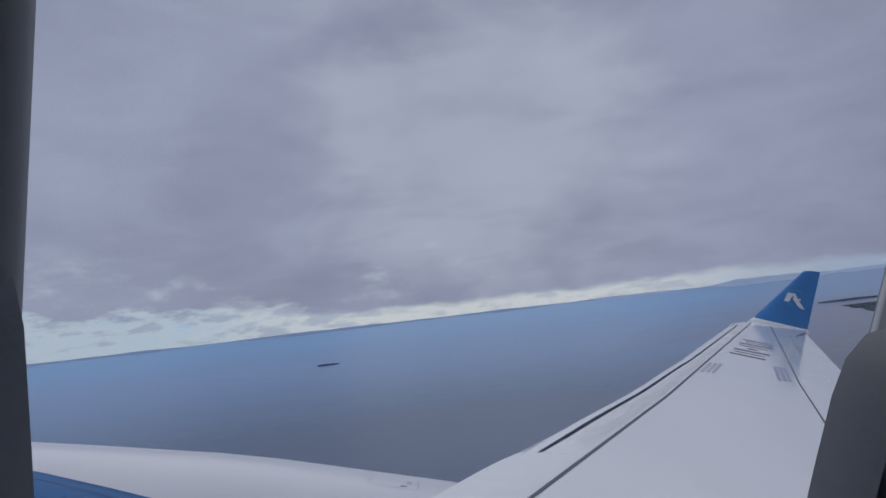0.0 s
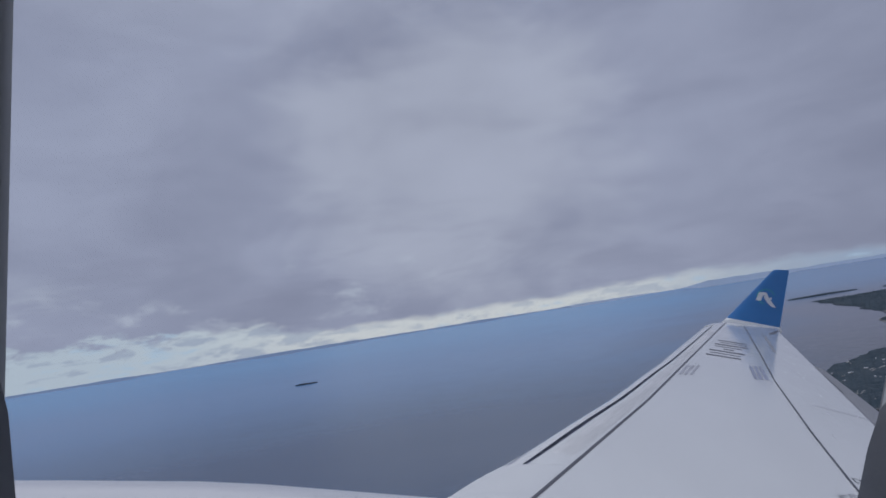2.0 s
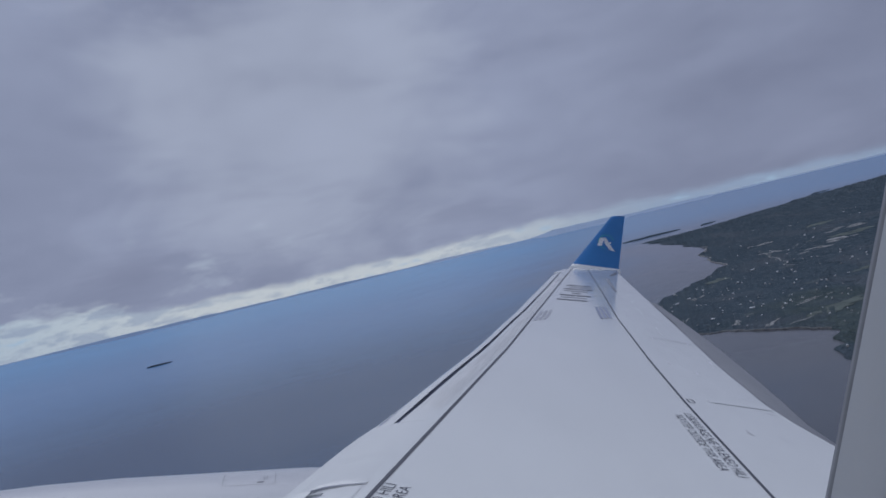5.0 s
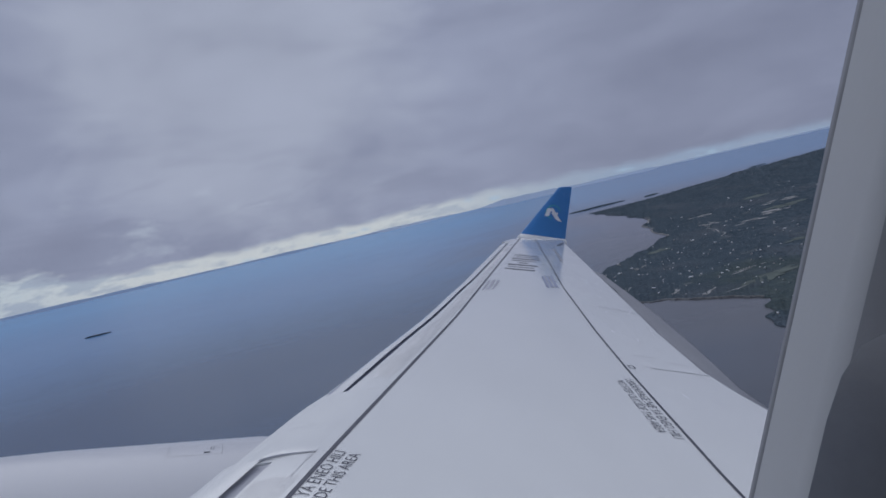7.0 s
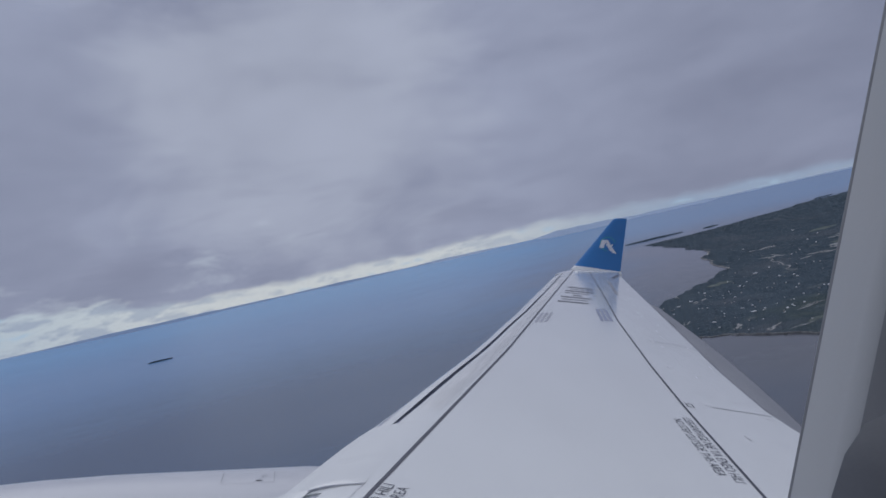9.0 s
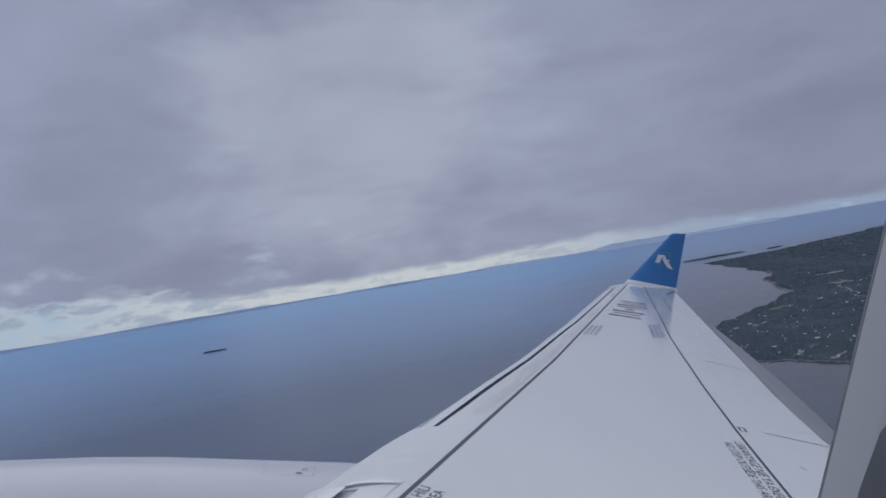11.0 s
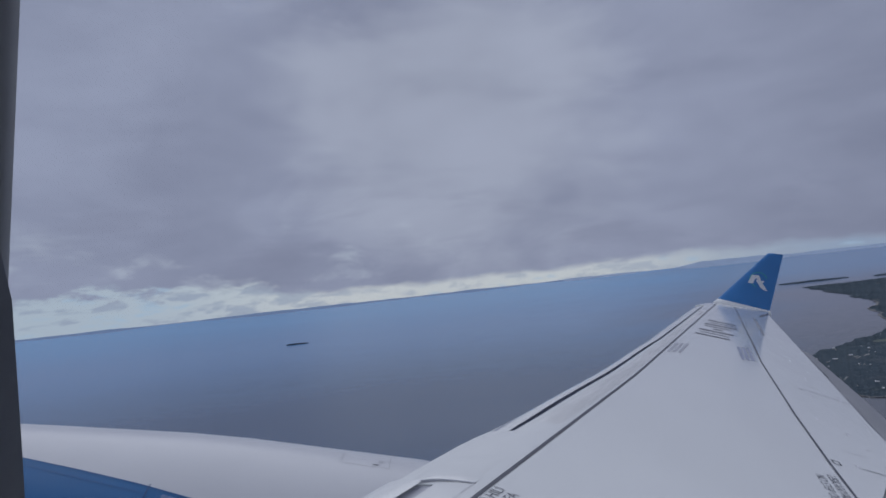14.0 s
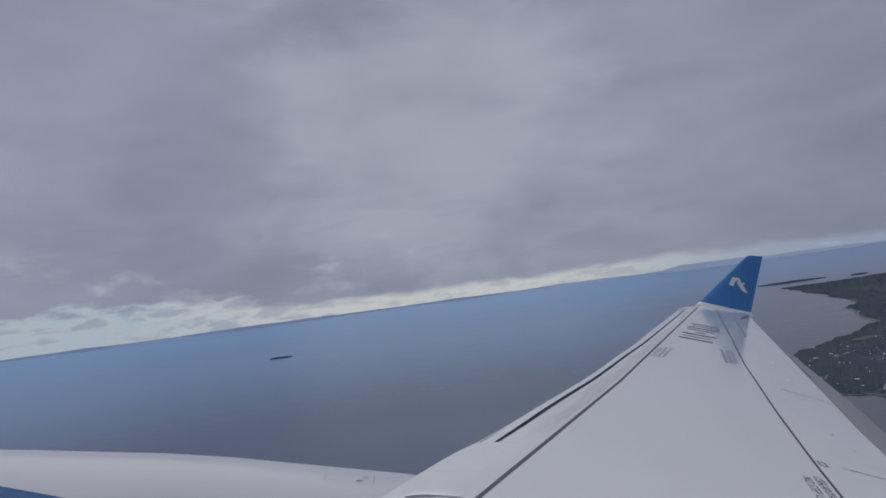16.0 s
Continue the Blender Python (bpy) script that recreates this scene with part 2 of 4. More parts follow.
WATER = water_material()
LAND = land_material("haze_blue_wooded_land", True)
LEAF = land_material("haze_blue_tree_canopy", False)
SAND = surface("pale_shore_sand", (0.19, 0.19, 0.185), 0.9, vary=0.45, scale=0.05, fine=0.6)
ROOF = surface("pale_sheet_roof", (0.82, 0.83, 0.85), 0.45, vary=0.1, scale=0.4)
ROOF_DULL = surface("weathered_roof", (0.30, 0.29, 0.29), 0.6, vary=0.15, scale=0.4)
WALLS = surface("rendered_house_wall", (0.45, 0.43, 0.40), 0.8, vary=0.1, scale=0.5)
# backdrop colours with the distance haze painted in
FAR_SHORE = surface("haze_blue_shore", (0.22, 0.32, 0.48), 0.95, vary=0.05, scale=0.01)
FAR = surface("haze_blue_hills", (0.36, 0.46, 0.60), 0.95, vary=0.05, scale=0.01)


def glass_material():
    mat = bpy.data.materials.new("acrylic_pane")
    mat.use_nodes = True
    n = Nodes(mat.node_tree)
    clear = n.add("ShaderNodeBsdfTransparent", ins={0: (0.985, 0.985, 0.99, 1)})
    gloss = n.add("ShaderNodeBsdfGlossy", ins={0: (1, 1, 1, 1), 1: 0.02})
    both = n.add("ShaderNodeMixShader", ins={0: 0.006, 1: clear.outputs[0], 2: gloss.outputs[0]})
    n.add("ShaderNodeOutputMaterial", ins={0: both.outputs[0]})
    return mat


PANE = glass_material()

# ---- builders ----
# The aircraft's own axes: x outboard over the wing, y ahead, z up; it climbs and leans a little.
CRAFT = Matrix(((0.9992, -0.0000, -0.0405, 0), (-0.0110, 0.9623, -0.2719, 0), (0.0390, 0.2721, 0.9615, ALT), (0, 0, 0, 1)))


def mesh_of(name, verts, faces, material, smooth=False):
    me = bpy.data.meshes.new(name)
    me.from_pydata([tuple(v) for v in verts], [], faces)
    me.materials.append(material)
    bm = bmesh.new()
    bm.from_mesh(me)
    bmesh.ops.remove_doubles(bm, verts=bm.verts, dist=1e-5)
    bmesh.ops.recalc_face_normals(bm, faces=bm.faces)
    bm.to_mesh(me)
    bm.free()
    if smooth:
        me.shade_smooth()
        me.set_sharp_from_angle(angle=radians(38))
    return me


def thing(name, label, category, group="", kind="", at=CRAFT):
    ob = tagged(new(name), label, category, group, kind)
    ob.empty_display_size = 0.2
    ob.matrix_basis = at
    return ob


def part(name, me, parent, label=""):
    ob = new(name, me)
    ob.parent = parent
    return tagged(ob, label)


def loft(rings, closed=True, caps=False):
    """Quads between rings with the same number of points."""
    verts, faces, n = [], [], len(rings[0])
    for ring in rings:
        verts += list(ring)
    for i in range(len(rings) - 1):
        for j in range(n if closed else n - 1):
            k = (j + 1) % n
            faces.append((i * n + j, i * n + k, (i + 1) * n + k, (i + 1) * n + j))
    if caps:
        faces.append(tuple(range(n)))
        faces.append(tuple(range((len(rings) - 1) * n, len(rings) * n)))
    return verts, faces


def lerp(table, x):
    """Straight lines between the points of a small table."""
    if x <= table[0][0]:
        (x0, y0), (x1, y1) = table[0], table[1]
    elif x >= table[-1][0]:
        (x0, y0), (x1, y1) = table[-2], table[-1]
    else:
        for (x0, y0), (x1, y1) in zip(table, table[1:]):
            if x <= x1:
                break
    return y0 + (y1 - y0) * (x - x0) / (x1 - x0)


# ---- sea and land ----


def ground_at(u, v, up=0.0):
    """A place on the ground, in altitudes from the point under the aircraft; what is very far is drawn in towards the horizon's rim."""
    rho = max(1e-6, math.hypot(u, v)) * ALT
    r = rho if rho < 1500 else 1500 + (rho - 1500) * 3350 / (rho - 1500 + 3350)
    s = r / rho
    return Vector((u * ALT * s, v * ALT * s, ALT - ALT * s + up * s))


def build_sea():
    rings = []
    radii = [0.02 * 1.16 ** i for i in range(64)] + [1e3, 1e4, 1e6]
    for r in radii:
        rings.append([ground_at(r * math.cos(a), r * math.sin(a)) for a in (math.tau * k / 192 for k in range(192))])
    verts, faces = loft(rings)
    faces.append(tuple(range(192)))
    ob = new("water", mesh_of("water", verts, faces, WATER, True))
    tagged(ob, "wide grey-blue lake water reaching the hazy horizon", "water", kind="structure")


# the headland's outline, in altitudes: cape, bay, near shore, inlet, then round behind and along the far side
COAST = [(19.6, -10.45), (16.6, -9.5), (14.4, -8.6), (12.4, -7.75), (10.7, -6.75), (9.3, -6.05), (8.25, -5.50), (8.0, -5.15), (7.55, -4.72), (7.1, -4.15), (6.75, -3.66), (6.4, -3.35), (5.9, -3.12),
         (5.4, -2.88), (4.9, -2.70), (4.55, -2.68), (4.35, -2.80), (4.15, -2.88), (3.98, -2.97), (3.80, -3.05), (3.62, -3.05), (3.48, -3.00), (3.42, -2.90), (3.30, -2.83), (3.24, -2.72), (3.06, -2.60), (2.90, -2.58), (2.64, -2.85),
         (2.2, -3.4), (1.6, -4.6), (0.5, -9.0), (2.0, -70.0), (62.0, -74.0), (40.0, -48.0), (29.5, -34.0), (26.0, -26.0), (24.3, -21.0), (21.3, -15.6), (19.8, -12.4)]


def polar(p):
    return math.degrees(math.atan2(p[1], p[0])), math.log(math.hypot(p[0], p[1]))


def shoreline():
    """The outline in fine steps, ragged at three sizes."""
    out = []
    for p, q in zip(COAST, COAST[1:] + COAST[:1]):
        (a0, l0), (a1, l1) = polar(p), polar(q)
        steps = max(1, int(math.hypot((a1 - a0) / 0.22, (l1 - l0) / 0.016)))
        for k in range(steps):
            u, v = p[0] + (q[0] - p[0]) * k / steps, p[1] + (q[1] - p[1]) * k / steps
            d = math.hypot(u, v)
            w = noise.noise_vector(Vector((u, v, 0)) * (6.0 / d ** 0.5)) * 0.012 * d + noise.noise_vector(Vector((u, v, 3)) * (22.0 / d ** 0.5)) * 0.007 * d
            w += noise.noise_vector(Vector((u, v, 8)) * (70.0 / d ** 0.5)) * 0.004 * d
            out.append((u + w.x, v + w.y))
    return out


SHORE = shoreline()


def inside_many(x, y):
    """Which of many places lie on the headland."""
    hit = np.zeros(len(x), bool)
    for (x0, y0), (x1, y1) in zip(SHORE, SHORE[1:] + SHORE[:1]):
        if y0 != y1:
            hit ^= ((y0 > y) != (y1 > y)) & (x < x0 + (x1 - x0) * (y - y0) / (y1 - y0))
    return hit


def on_land(u, v):
    return bool(inside_many(np.array([u]), np.array([v]))[0])


def land_height(u, v):
    up = 1.0 + 3.0 * (0.5 + 0.5 * noise.noise(Vector((u, v, 0)) * 1.5)) + 1.2 * noise.noise(Vector((u, v, 5)) * 12)
    return max(0.6, up)


def build_land():
    """One sheet inside the shoreline, with a low bank down to the water."""
    a, l = np.meshgrid(np.arange(-76.0, -19.0, 0.5), np.arange(math.log(2.4), math.log(80.0), 0.022))
    a, l = a.ravel(), l.ravel()
    u, v = np.exp(l) * np.cos(np.radians(a)), np.exp(l) * np.sin(np.radians(a))
    keep = inside_many(u, v)
    places = [Vector(polar(p)) for p in SHORE] + [Vector(p) for p in zip(a[keep], l[keep])]
    count = len(SHORE)
    flat, _, tris, *_ = geometry.delaunay_2d_cdt(places, [], [list(range(count))], 1, 1e-5)
    verts = []
    for p in flat:
        x, y = math.exp(p.y) * math.cos(radians(p.x)), math.exp(p.y) * math.sin(radians(p.x))
        verts.append(ground_at(x, y, land_height(x, y)))
    me = bpy.data.meshes.new("land")
    me.from_pydata(verts, [], tris)
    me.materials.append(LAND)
    bm = bmesh.new()
    bm.from_mesh(me)
    out = bmesh.ops.extrude_edge_only(bm, edges=[e for e in bm.edges if e.is_boundary])
    for w in out["geom"]:
        if isinstance(w, bmesh.types.BMVert):
            w.co.z -= 9.0
    bmesh.ops.recalc_face_normals(bm, faces=bm.faces)
    bm.to_mesh(me)
    bm.free()
    me.shade_smooth()
    tagged(new("ground", me), "dark wooded headland with a ragged shore between bays", "land", kind="structure")


def beach(label, first, last, width):
    """A strip of pale sand along the shoreline between two corners of the outline."""
    d0 = min(range(len(SHORE)), key=lambda k: math.dist(SHORE[k], first))
    d1 = min(range(len(SHORE)), key=lambda k: math.dist(SHORE[k], last))
    rows = []
    for k in range(d0, d1 + 1):
        (x0, y0), (x, y), (x1, y1) = SHORE[k - 1], SHORE[k], SHORE[k + 1]
        side = Vector((y1 - y0, x0 - x1)).normalized()
        if not on_land(x + side.x * 0.03, y + side.y * 0.03):
            side = -side
        w = width * math.hypot(x, y) * (0.15 + 1.7 * abs(noise.noise(Vector((x * 7, y * 7, 2)))))
        p, q = Vector((x, y)) - side * w * 0.3, Vector((x, y)) + side * w
        rows.append([ground_at(p.x, p.y, 0.3), ground_at(x, y, land_height(x, y) + 0.4), ground_at(q.x, q.y, land_height(q.x, q.y) + 1.2)])
    verts, faces = loft(rows, closed=False)
    tagged(new("beach", mesh_of("beach", verts, faces, SAND, True)), label, "beach", kind="structure")


def far_ridge(name, label, a0, a1, dist, height, seed, floor_drop=40.0, steps=260, mat=FAR):
    """A range of hills low over the horizon; its haze is only in the flat blue colour."""
    back, crest, front = [], [], []
    for k in range(steps + 1):
        f = k / steps
        a = radians(a0 + (a1 - a0) * f)
        n = noise.fractal(Vector((f * 9 * abs(a1 - a0) / 60, seed, 0)), 1.0, 2.0, 5)
        h = height * max(0.10, 0.55 + 0.9 * n) * min(1, f * 8, (1 - f) * 8)
        d = Vector((math.cos(a), math.sin(a), 0))
        front.append(d * (dist - 240) + Vector((0, 0, ALT - floor_drop)))
        crest.append(d * dist + Vector((0, 0, ALT + h)))
        back.append(d * (dist + 30) + Vector((0, 0, ALT - floor_drop)))
    verts, faces = loft([front, crest, back], closed=False)
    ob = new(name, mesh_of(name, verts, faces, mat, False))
    tagged(ob, label, "hills", kind="structure")


def flat_island(name, label, centre, half, mat, up=8.0, seed=0, turn=0.0):
    rings = []
    for f in (1.0, 0.9, 0.6, 0.2):
        ring = []
        for k in range(40):
            a = math.tau * k / 40
            w = f * (1 + 0.40 * noise.noise(Vector((math.cos(a) * 2, math.sin(a) * 2, seed))) + 0.15 * noise.noise(Vector((math.cos(a) * 6, math.sin(a) * 6, seed))))
            x, y = half[0] * w * math.cos(a), half[1] * w * math.sin(a)
            u = centre[0] + x * math.cos(turn) - y * math.sin(turn)
            v = centre[1] + x * math.sin(turn) + y * math.cos(turn)
            top = {1.0: -1.0, 0.9: 0.5, 0.6: 0.9, 0.2: 1.0}[f] * up * (1 + 0.7 * noise.noise(Vector((x * 2.2, y * 2.2, seed + 4))) + 0.3 * noise.noise(Vector((x * 9, y * 9, seed + 4))))
            ring.append(ground_at(u, v, top))
        rings.append(ring)
    verts, faces = loft(rings)
    faces.append(tuple(range(120, 160)))
    ob = new(name, mesh_of(name, verts, faces, mat, True))
    tagged(ob, label, "island")


build_sea()
build_land()
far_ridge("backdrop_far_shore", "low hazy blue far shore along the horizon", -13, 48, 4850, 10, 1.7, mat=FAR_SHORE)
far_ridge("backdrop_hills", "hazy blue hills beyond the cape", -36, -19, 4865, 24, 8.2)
far_ridge("backdrop_low_hills", "faint low hills painted haze blue on the horizon", -17, -6, 4860, 10, 3.4)
far_ridge("backdrop_low_shore", "faint low shore painted haze blue beyond the headland", -62, -33, 4868, 7, 6.1)
beach("thin pale sand at the head of the bay", (12.4, -7.75), (8.0, -5.15), 0.0035)
beach("thin pale sand along the near shore", (4.55, -2.68), (3.62, -3.05), 0.0025)

flat_island("island", "small dark wooded island far out on the water", (19.2, 4.55), (0.10, 0.33), LEAF, 11.0, 3, 0.1)
flat_island("island", "long low dark island off the cape", (23.2, -12.75), (0.40, 1.35), LEAF, 14.0, 5, 0.12)
flat_island("island", "thin dark islet off the wooded cape", (22.3, -14.6), (0.20, 0.62), LEAF, 10.0, 7, 0.7)
flat_island("island", "thin dark islet near the far shore", (25.9, -22.8), (0.22, 0.95), LEAF, 9.0, 9, 0.5)


def clearing(label, centre, half, turn, mat, seed, count=18):
    """A group of small ragged patches of open ground in the woods."""
    rng = random.Random(int(seed * 10) + 5)
    verts, faces = [], []
    lots = 7 if mat is PALE else 3
    for lot in range(lots):
        px, py = half[0] * rng.uniform(-0.9, 0.9), half[1] * rng.uniform(-0.9, 0.9)
        size = rng.uniform(0.16, 0.42) if mat is PALE else rng.uniform(0.5, 0.8)
        rings = []
        for f in (1.0, 0.5):
            ring = []
            for k in range(count):
                a = math.tau * k / count
                at = Vector((math.cos(a), math.sin(a), seed + lot * 3.1))
                w = f * size * (1 + 0.6 * noise.noise(at * 1.7) + 0.4 * noise.noise(at * 4.0))
                x, y = px + half[0] * w * math.cos(a), py + half[1] * w * math.sin(a)
                u = centre[0] + x * math.cos(turn) - y * math.sin(turn)
                v = centre[1] + x * math.sin(turn) + y * math.cos(turn)
                ring.append(ground_at(u, v, land_height(u, v) + 1.2 + 0.05 * lot))
            rings.append(ring)
        more, quads = loft(rings)
        quads.append(tuple(range(count, 2 * count)))
        faces += [tuple(k + len(verts) for k in q) for q in quads]
        verts += more
    ob = new("clearing", mesh_of("clearing", verts, faces, mat, True))
    tagged(ob, label, "clearing", "clearings in the woods", "structure")


PALE = surface("pale_cleared_soil", (0.29, 0.295, 0.29), 0.9, vary=0.35, scale=0.02, fine=0.15)
MEADOW = surface("green_meadow", (0.100, 0.125, 0.110), 0.9, vary=0.3, scale=0.02, fine=0.2)
CLEARINGS = [((8.35, -6.33), (0.14, 0.14), 0.3, PALE), ((7.45, -6.25), (0.10, 0.30), 0.1, PALE), ((7.85, -7.05), (0.16, 0.28), 0.4, PALE), ((9.0, -8.2), (0.20, 0.40), 0.2, PALE), ((8.2, -7.6), (0.15, 0.30), 0.2, MEADOW),
             ((4.50, -2.98), (0.03, 0.13), 0.9, PALE), ((4.22, -3.08), (0.025, 0.14), 0.6, PALE), ((4.62, -3.82), (0.03, 0.22), 0.2, PALE), ((4.05, -3.20), (0.02, 0.12), 0.2, PALE), ((5.15, -2.93), (0.03, 0.09), 0.8, PALE),
             ((6.1, -3.66), (0.04, 0.14), 0.7, PALE), ((6.9, -4.45), (0.10, 0.20), 0.7, MEADOW), ((9.7, -7.2), (0.12, 0.25), 0.3, PALE), ((10.8, -9.2), (0.2, 0.4), 0.3, MEADOW), ((5.3, -4.9), (0.07, 0.12), 0.4, MEADOW), ((4.1, -3.6), (0.10, 0.25), 0.3, MEADOW)]
for k, (centre, half, turn, mat) in enumerate(CLEARINGS):
    clearing("pale open clearing between dark trees" if mat is PALE else "green meadow between dark trees", centre, half, turn, mat, k * 2.3)


def track(label, points, width, mat):
    rows = []
    for k in range(41):
        f = k / 40 * (len(points) - 1)
        i = min(int(f), len(points) - 2)
        p = Vector(points[i]).lerp(Vector(points[i + 1]), f - i)
        p += Vector((0.03 * math.sin(k * 0.9), 0.03 * math.cos(k * 0.7)))
        d = (Vector(points[i + 1]) - Vector(points[i])).normalized() * width
        rows.append([ground_at(p.x - d.y, p.y + d.x, land_height(p.x, p.y) + 1.5), ground_at(p.x + d.y, p.y - d.x, land_height(p.x, p.y) + 1.5)])
    verts, faces = loft(rows, closed=False)
    tagged(new("road", mesh_of("road", verts, faces, mat)), label, "road", kind="structure")


track("pale dirt road winding through the woods", [(8.6, -6.55), (8.0, -6.0), (7.3, -5.65), (6.6, -5.2)], 0.010, PALE)


def build_woods(count=210000):
    """Far woods: very many small uneven domes of canopy on the headland, in one mesh."""
    rng = np.random.default_rng(4)
    rho = 2.4 * (44 / 2.4) ** (rng.random(count) ** 1.1)
    a = np.radians(rng.uniform(-72, -22, count))
    u, v = rho * np.cos(a), rho * np.sin(a)
    keep = inside_many(u, v)
    for c, h, _, _ in CLEARINGS:
        keep &= np.hypot(u - c[0], v - c[1]) > max(h) * 0.6
    u, v, rho = u[keep], v[keep], rho[keep]
    open_ground = np.array([noise.noise(Vector((x, y, 9)) * 2.5) < -0.45 for x, y in zip(u, v)])
    u, v, rho = u[~open_ground], v[~open_ground], rho[~open_ground]
    m = len(u)
    centre = np.array([ground_at(x, y, land_height(x, y) + 0.2) for x, y in zip(u, v)])
    size = rng.uniform(0.9, 2.5, m) * (0.85 + rho * 0.075)
    ring = np.arange(6) * math.tau / 6
    verts = np.empty((m, 7, 3))
    verts[:, 0] = centre + np.stack([rng.normal(0, 0.2, m) * size, rng.normal(0, 0.2, m) * size, size * rng.uniform(0.30, 0.60, m)], 1)
    spread = size[:, None] * rng.uniform(0.7, 1.3, (m, 6))
    verts[:, 1:, 0] = centre[:, None, 0] + spread * np.cos(ring)
    verts[:, 1:, 1] = centre[:, None, 1] + spread * np.sin(ring)
    verts[:, 1:, 2] = centre[:, None, 2] - 0.3
    fan = np.array([(0, 1 + k, 1 + (k + 1) % 6) for k in range(6)])
    tris = (np.arange(m)[:, None, None] * 7 + fan).ravel()
    me = bpy.data.meshes.new("woods")
    me.vertices.add(m * 7)
    me.vertices.foreach_set("co", verts.ravel())
    me.loops.add(len(tris))
    me.loops.foreach_set("vertex_index", tris)
    me.polygons.add(m * 6)
    me.polygons.foreach_set("loop_start", np.arange(m * 6) * 3)
    me.update()
    me.validate()
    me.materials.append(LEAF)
    me.shade_smooth()
    tagged(new("woods", me), "dark green woods covering the headland", "woods", kind="stuff")


build_woods()


def build_houses():
    """One house with walls and a pitched roof, copied over the headland."""
    rng = random.Random(11)

    def house(label, roof_mat, w, d, h):
        ob = thing("house", label, "house", "houses on the headland", at=Matrix.Identity(4))
        x, y = w / 2, d / 2
        verts = [(sx * x, sy * y, z) for z in (-5, h) for sx, sy in ((-1, -1), (1, -1), (1, 1), (-1, 1))]
        part("wall", mesh_of("house_wall", verts, [(0, 1, 5, 4), (1, 2, 6, 5), (2, 3, 7, 6), (3, 0, 4, 7), (0, 1, 2, 3), (4, 5, 6, 7)], WALLS), ob)
        e, top = 0.4, h + d * 0.22
        verts = [(-x - e, -y - e, h - 0.1), (x + e, -y - e, h - 0.1), (x + e, y + e, h - 0.1), (-x - e, y + e, h - 0.1), (-x - e, 0, top), (x + e, 0, top)]
        verts += [(a, b, c + 0.25) for a, b, c in verts]
        roof = [(6, 7, 11, 10), (8, 9, 10, 11), (0, 1, 5, 4), (2, 3, 4, 5), (0, 6, 10, 4), (3, 9, 10, 4), (1, 7, 11, 5), (2, 8, 11, 5), (0, 1, 7, 6), (2, 3, 9, 8)]
        part("roof", mesh_of("house_roof", verts, roof, roof_mat), ob)
        return ob

    kinds = [house("pale roofed small house among dark trees", ROOF, 4.0, 3.2, 1.2), house("long pale roofed shed among dark trees", ROOF, 8.0, 3.2, 1.2), house("weathered grey roofed house among trees", ROOF_DULL, 4.2, 3.3, 1.2)]
    first = [True, True, True]
    made = 0
    while made < 290:
        rho = rng.choice((rng.uniform(4.2, 7.5), rng.uniform(4.6, 11.0), rng.uniform(5, 17)))
        a = radians(rng.uniform(-56, -28))
        u, v = rho * math.cos(a), rho * math.sin(a)
        if not on_land(u, v) or not on_land(u * 0.985, v * 0.985) or noise.noise(Vector((u, v, 21)) * 0.9) < -0.16:
            continue
        p = ground_at(u, v, land_height(u, v) + 1.0)
        m = Matrix.Translation(p) @ Matrix.Rotation(rng.uniform(0, math.pi), 4, "Z") @ Matrix.Scale(rng.choice((0.7, 0.85, 1.0, 1.2, 1.5)) * (0.75 if rho < 5.5 else 1.0), 4)
        k = rng.choice((0, 0, 0, 1, 2, 2))
        made += 1
        if first[k]:
            kinds[k].matrix_basis = m
            first[k] = False
        else:
            copy_thing(kinds[k], m)


build_houses()

# ---- the wing ----
A0, A1 = -1.494, 0.0999
LE = [(1.0, 1.95), (4.0, 0.41), (4.8, 0.02), (5.30, -0.24), (5.40, -0.305), (5.6, -0.430), (6.2, -0.735), (6.75, -1.020), (7.6, -1.470), (8.3, -1.815), (9.1, -2.195), (10.0, -2.640), (11.5, -3.335), (13.3, -4.180), (15.2, -5.070),
      (15.7, -5.35), (16.1, -5.63), (16.35, -5.83), (16.62, -6.10)]
TE = [(1.0, -3.24), (4.9, -3.27), (5.3, -3.30), (5.8, -3.36), (7.0, -3.735), (8.25, -4.19), (9.8, -4.745), (15.6, -6.83), (16.3, -7.12), (16.62, -7.28)]
FRONT_LINE = [(1.0, 1.40), (4.45, -0.26), (7.6, -1.84), (16.6, -6.10)]
REAR_LINE = [(1.0, -1.40), (4.15, -2.21), (5.86, -2.70), (7.14, -3.095), (9.46, -3.865), (11.87, -4.75), (14.2, -5.59), (16.4, -6.40)]
SLAT_IN, SLAT_OUT = 5.53, 15.35
SLAT_GAP = [(1.0, 0.179), (5.0, 0.179), (5.3, 0.135), (8.4, 0.130), (10.2, 0.147), (12.0, 0.166), (15.4, 0.170)]


def chord_at(x):
    return lerp(LE, x) - lerp(TE, x)


def upper(x, y, lift=0.0):
    """The wing's upper skin over the plan point (x, y)."""
    c = chord_at(x)
    s = min(1.0, max(0.0, (lerp(LE, x) - y) / c))
    z = A0 + A1 * x
    z -= 0.018 * c * (max(0.0, 0.16 - s) / 0.16) ** 2.4
    z -= 0.012 * c * (max(0.0, s - 0.55) / 0.45) ** 1.7
    return Vector((x, y, z + lift))


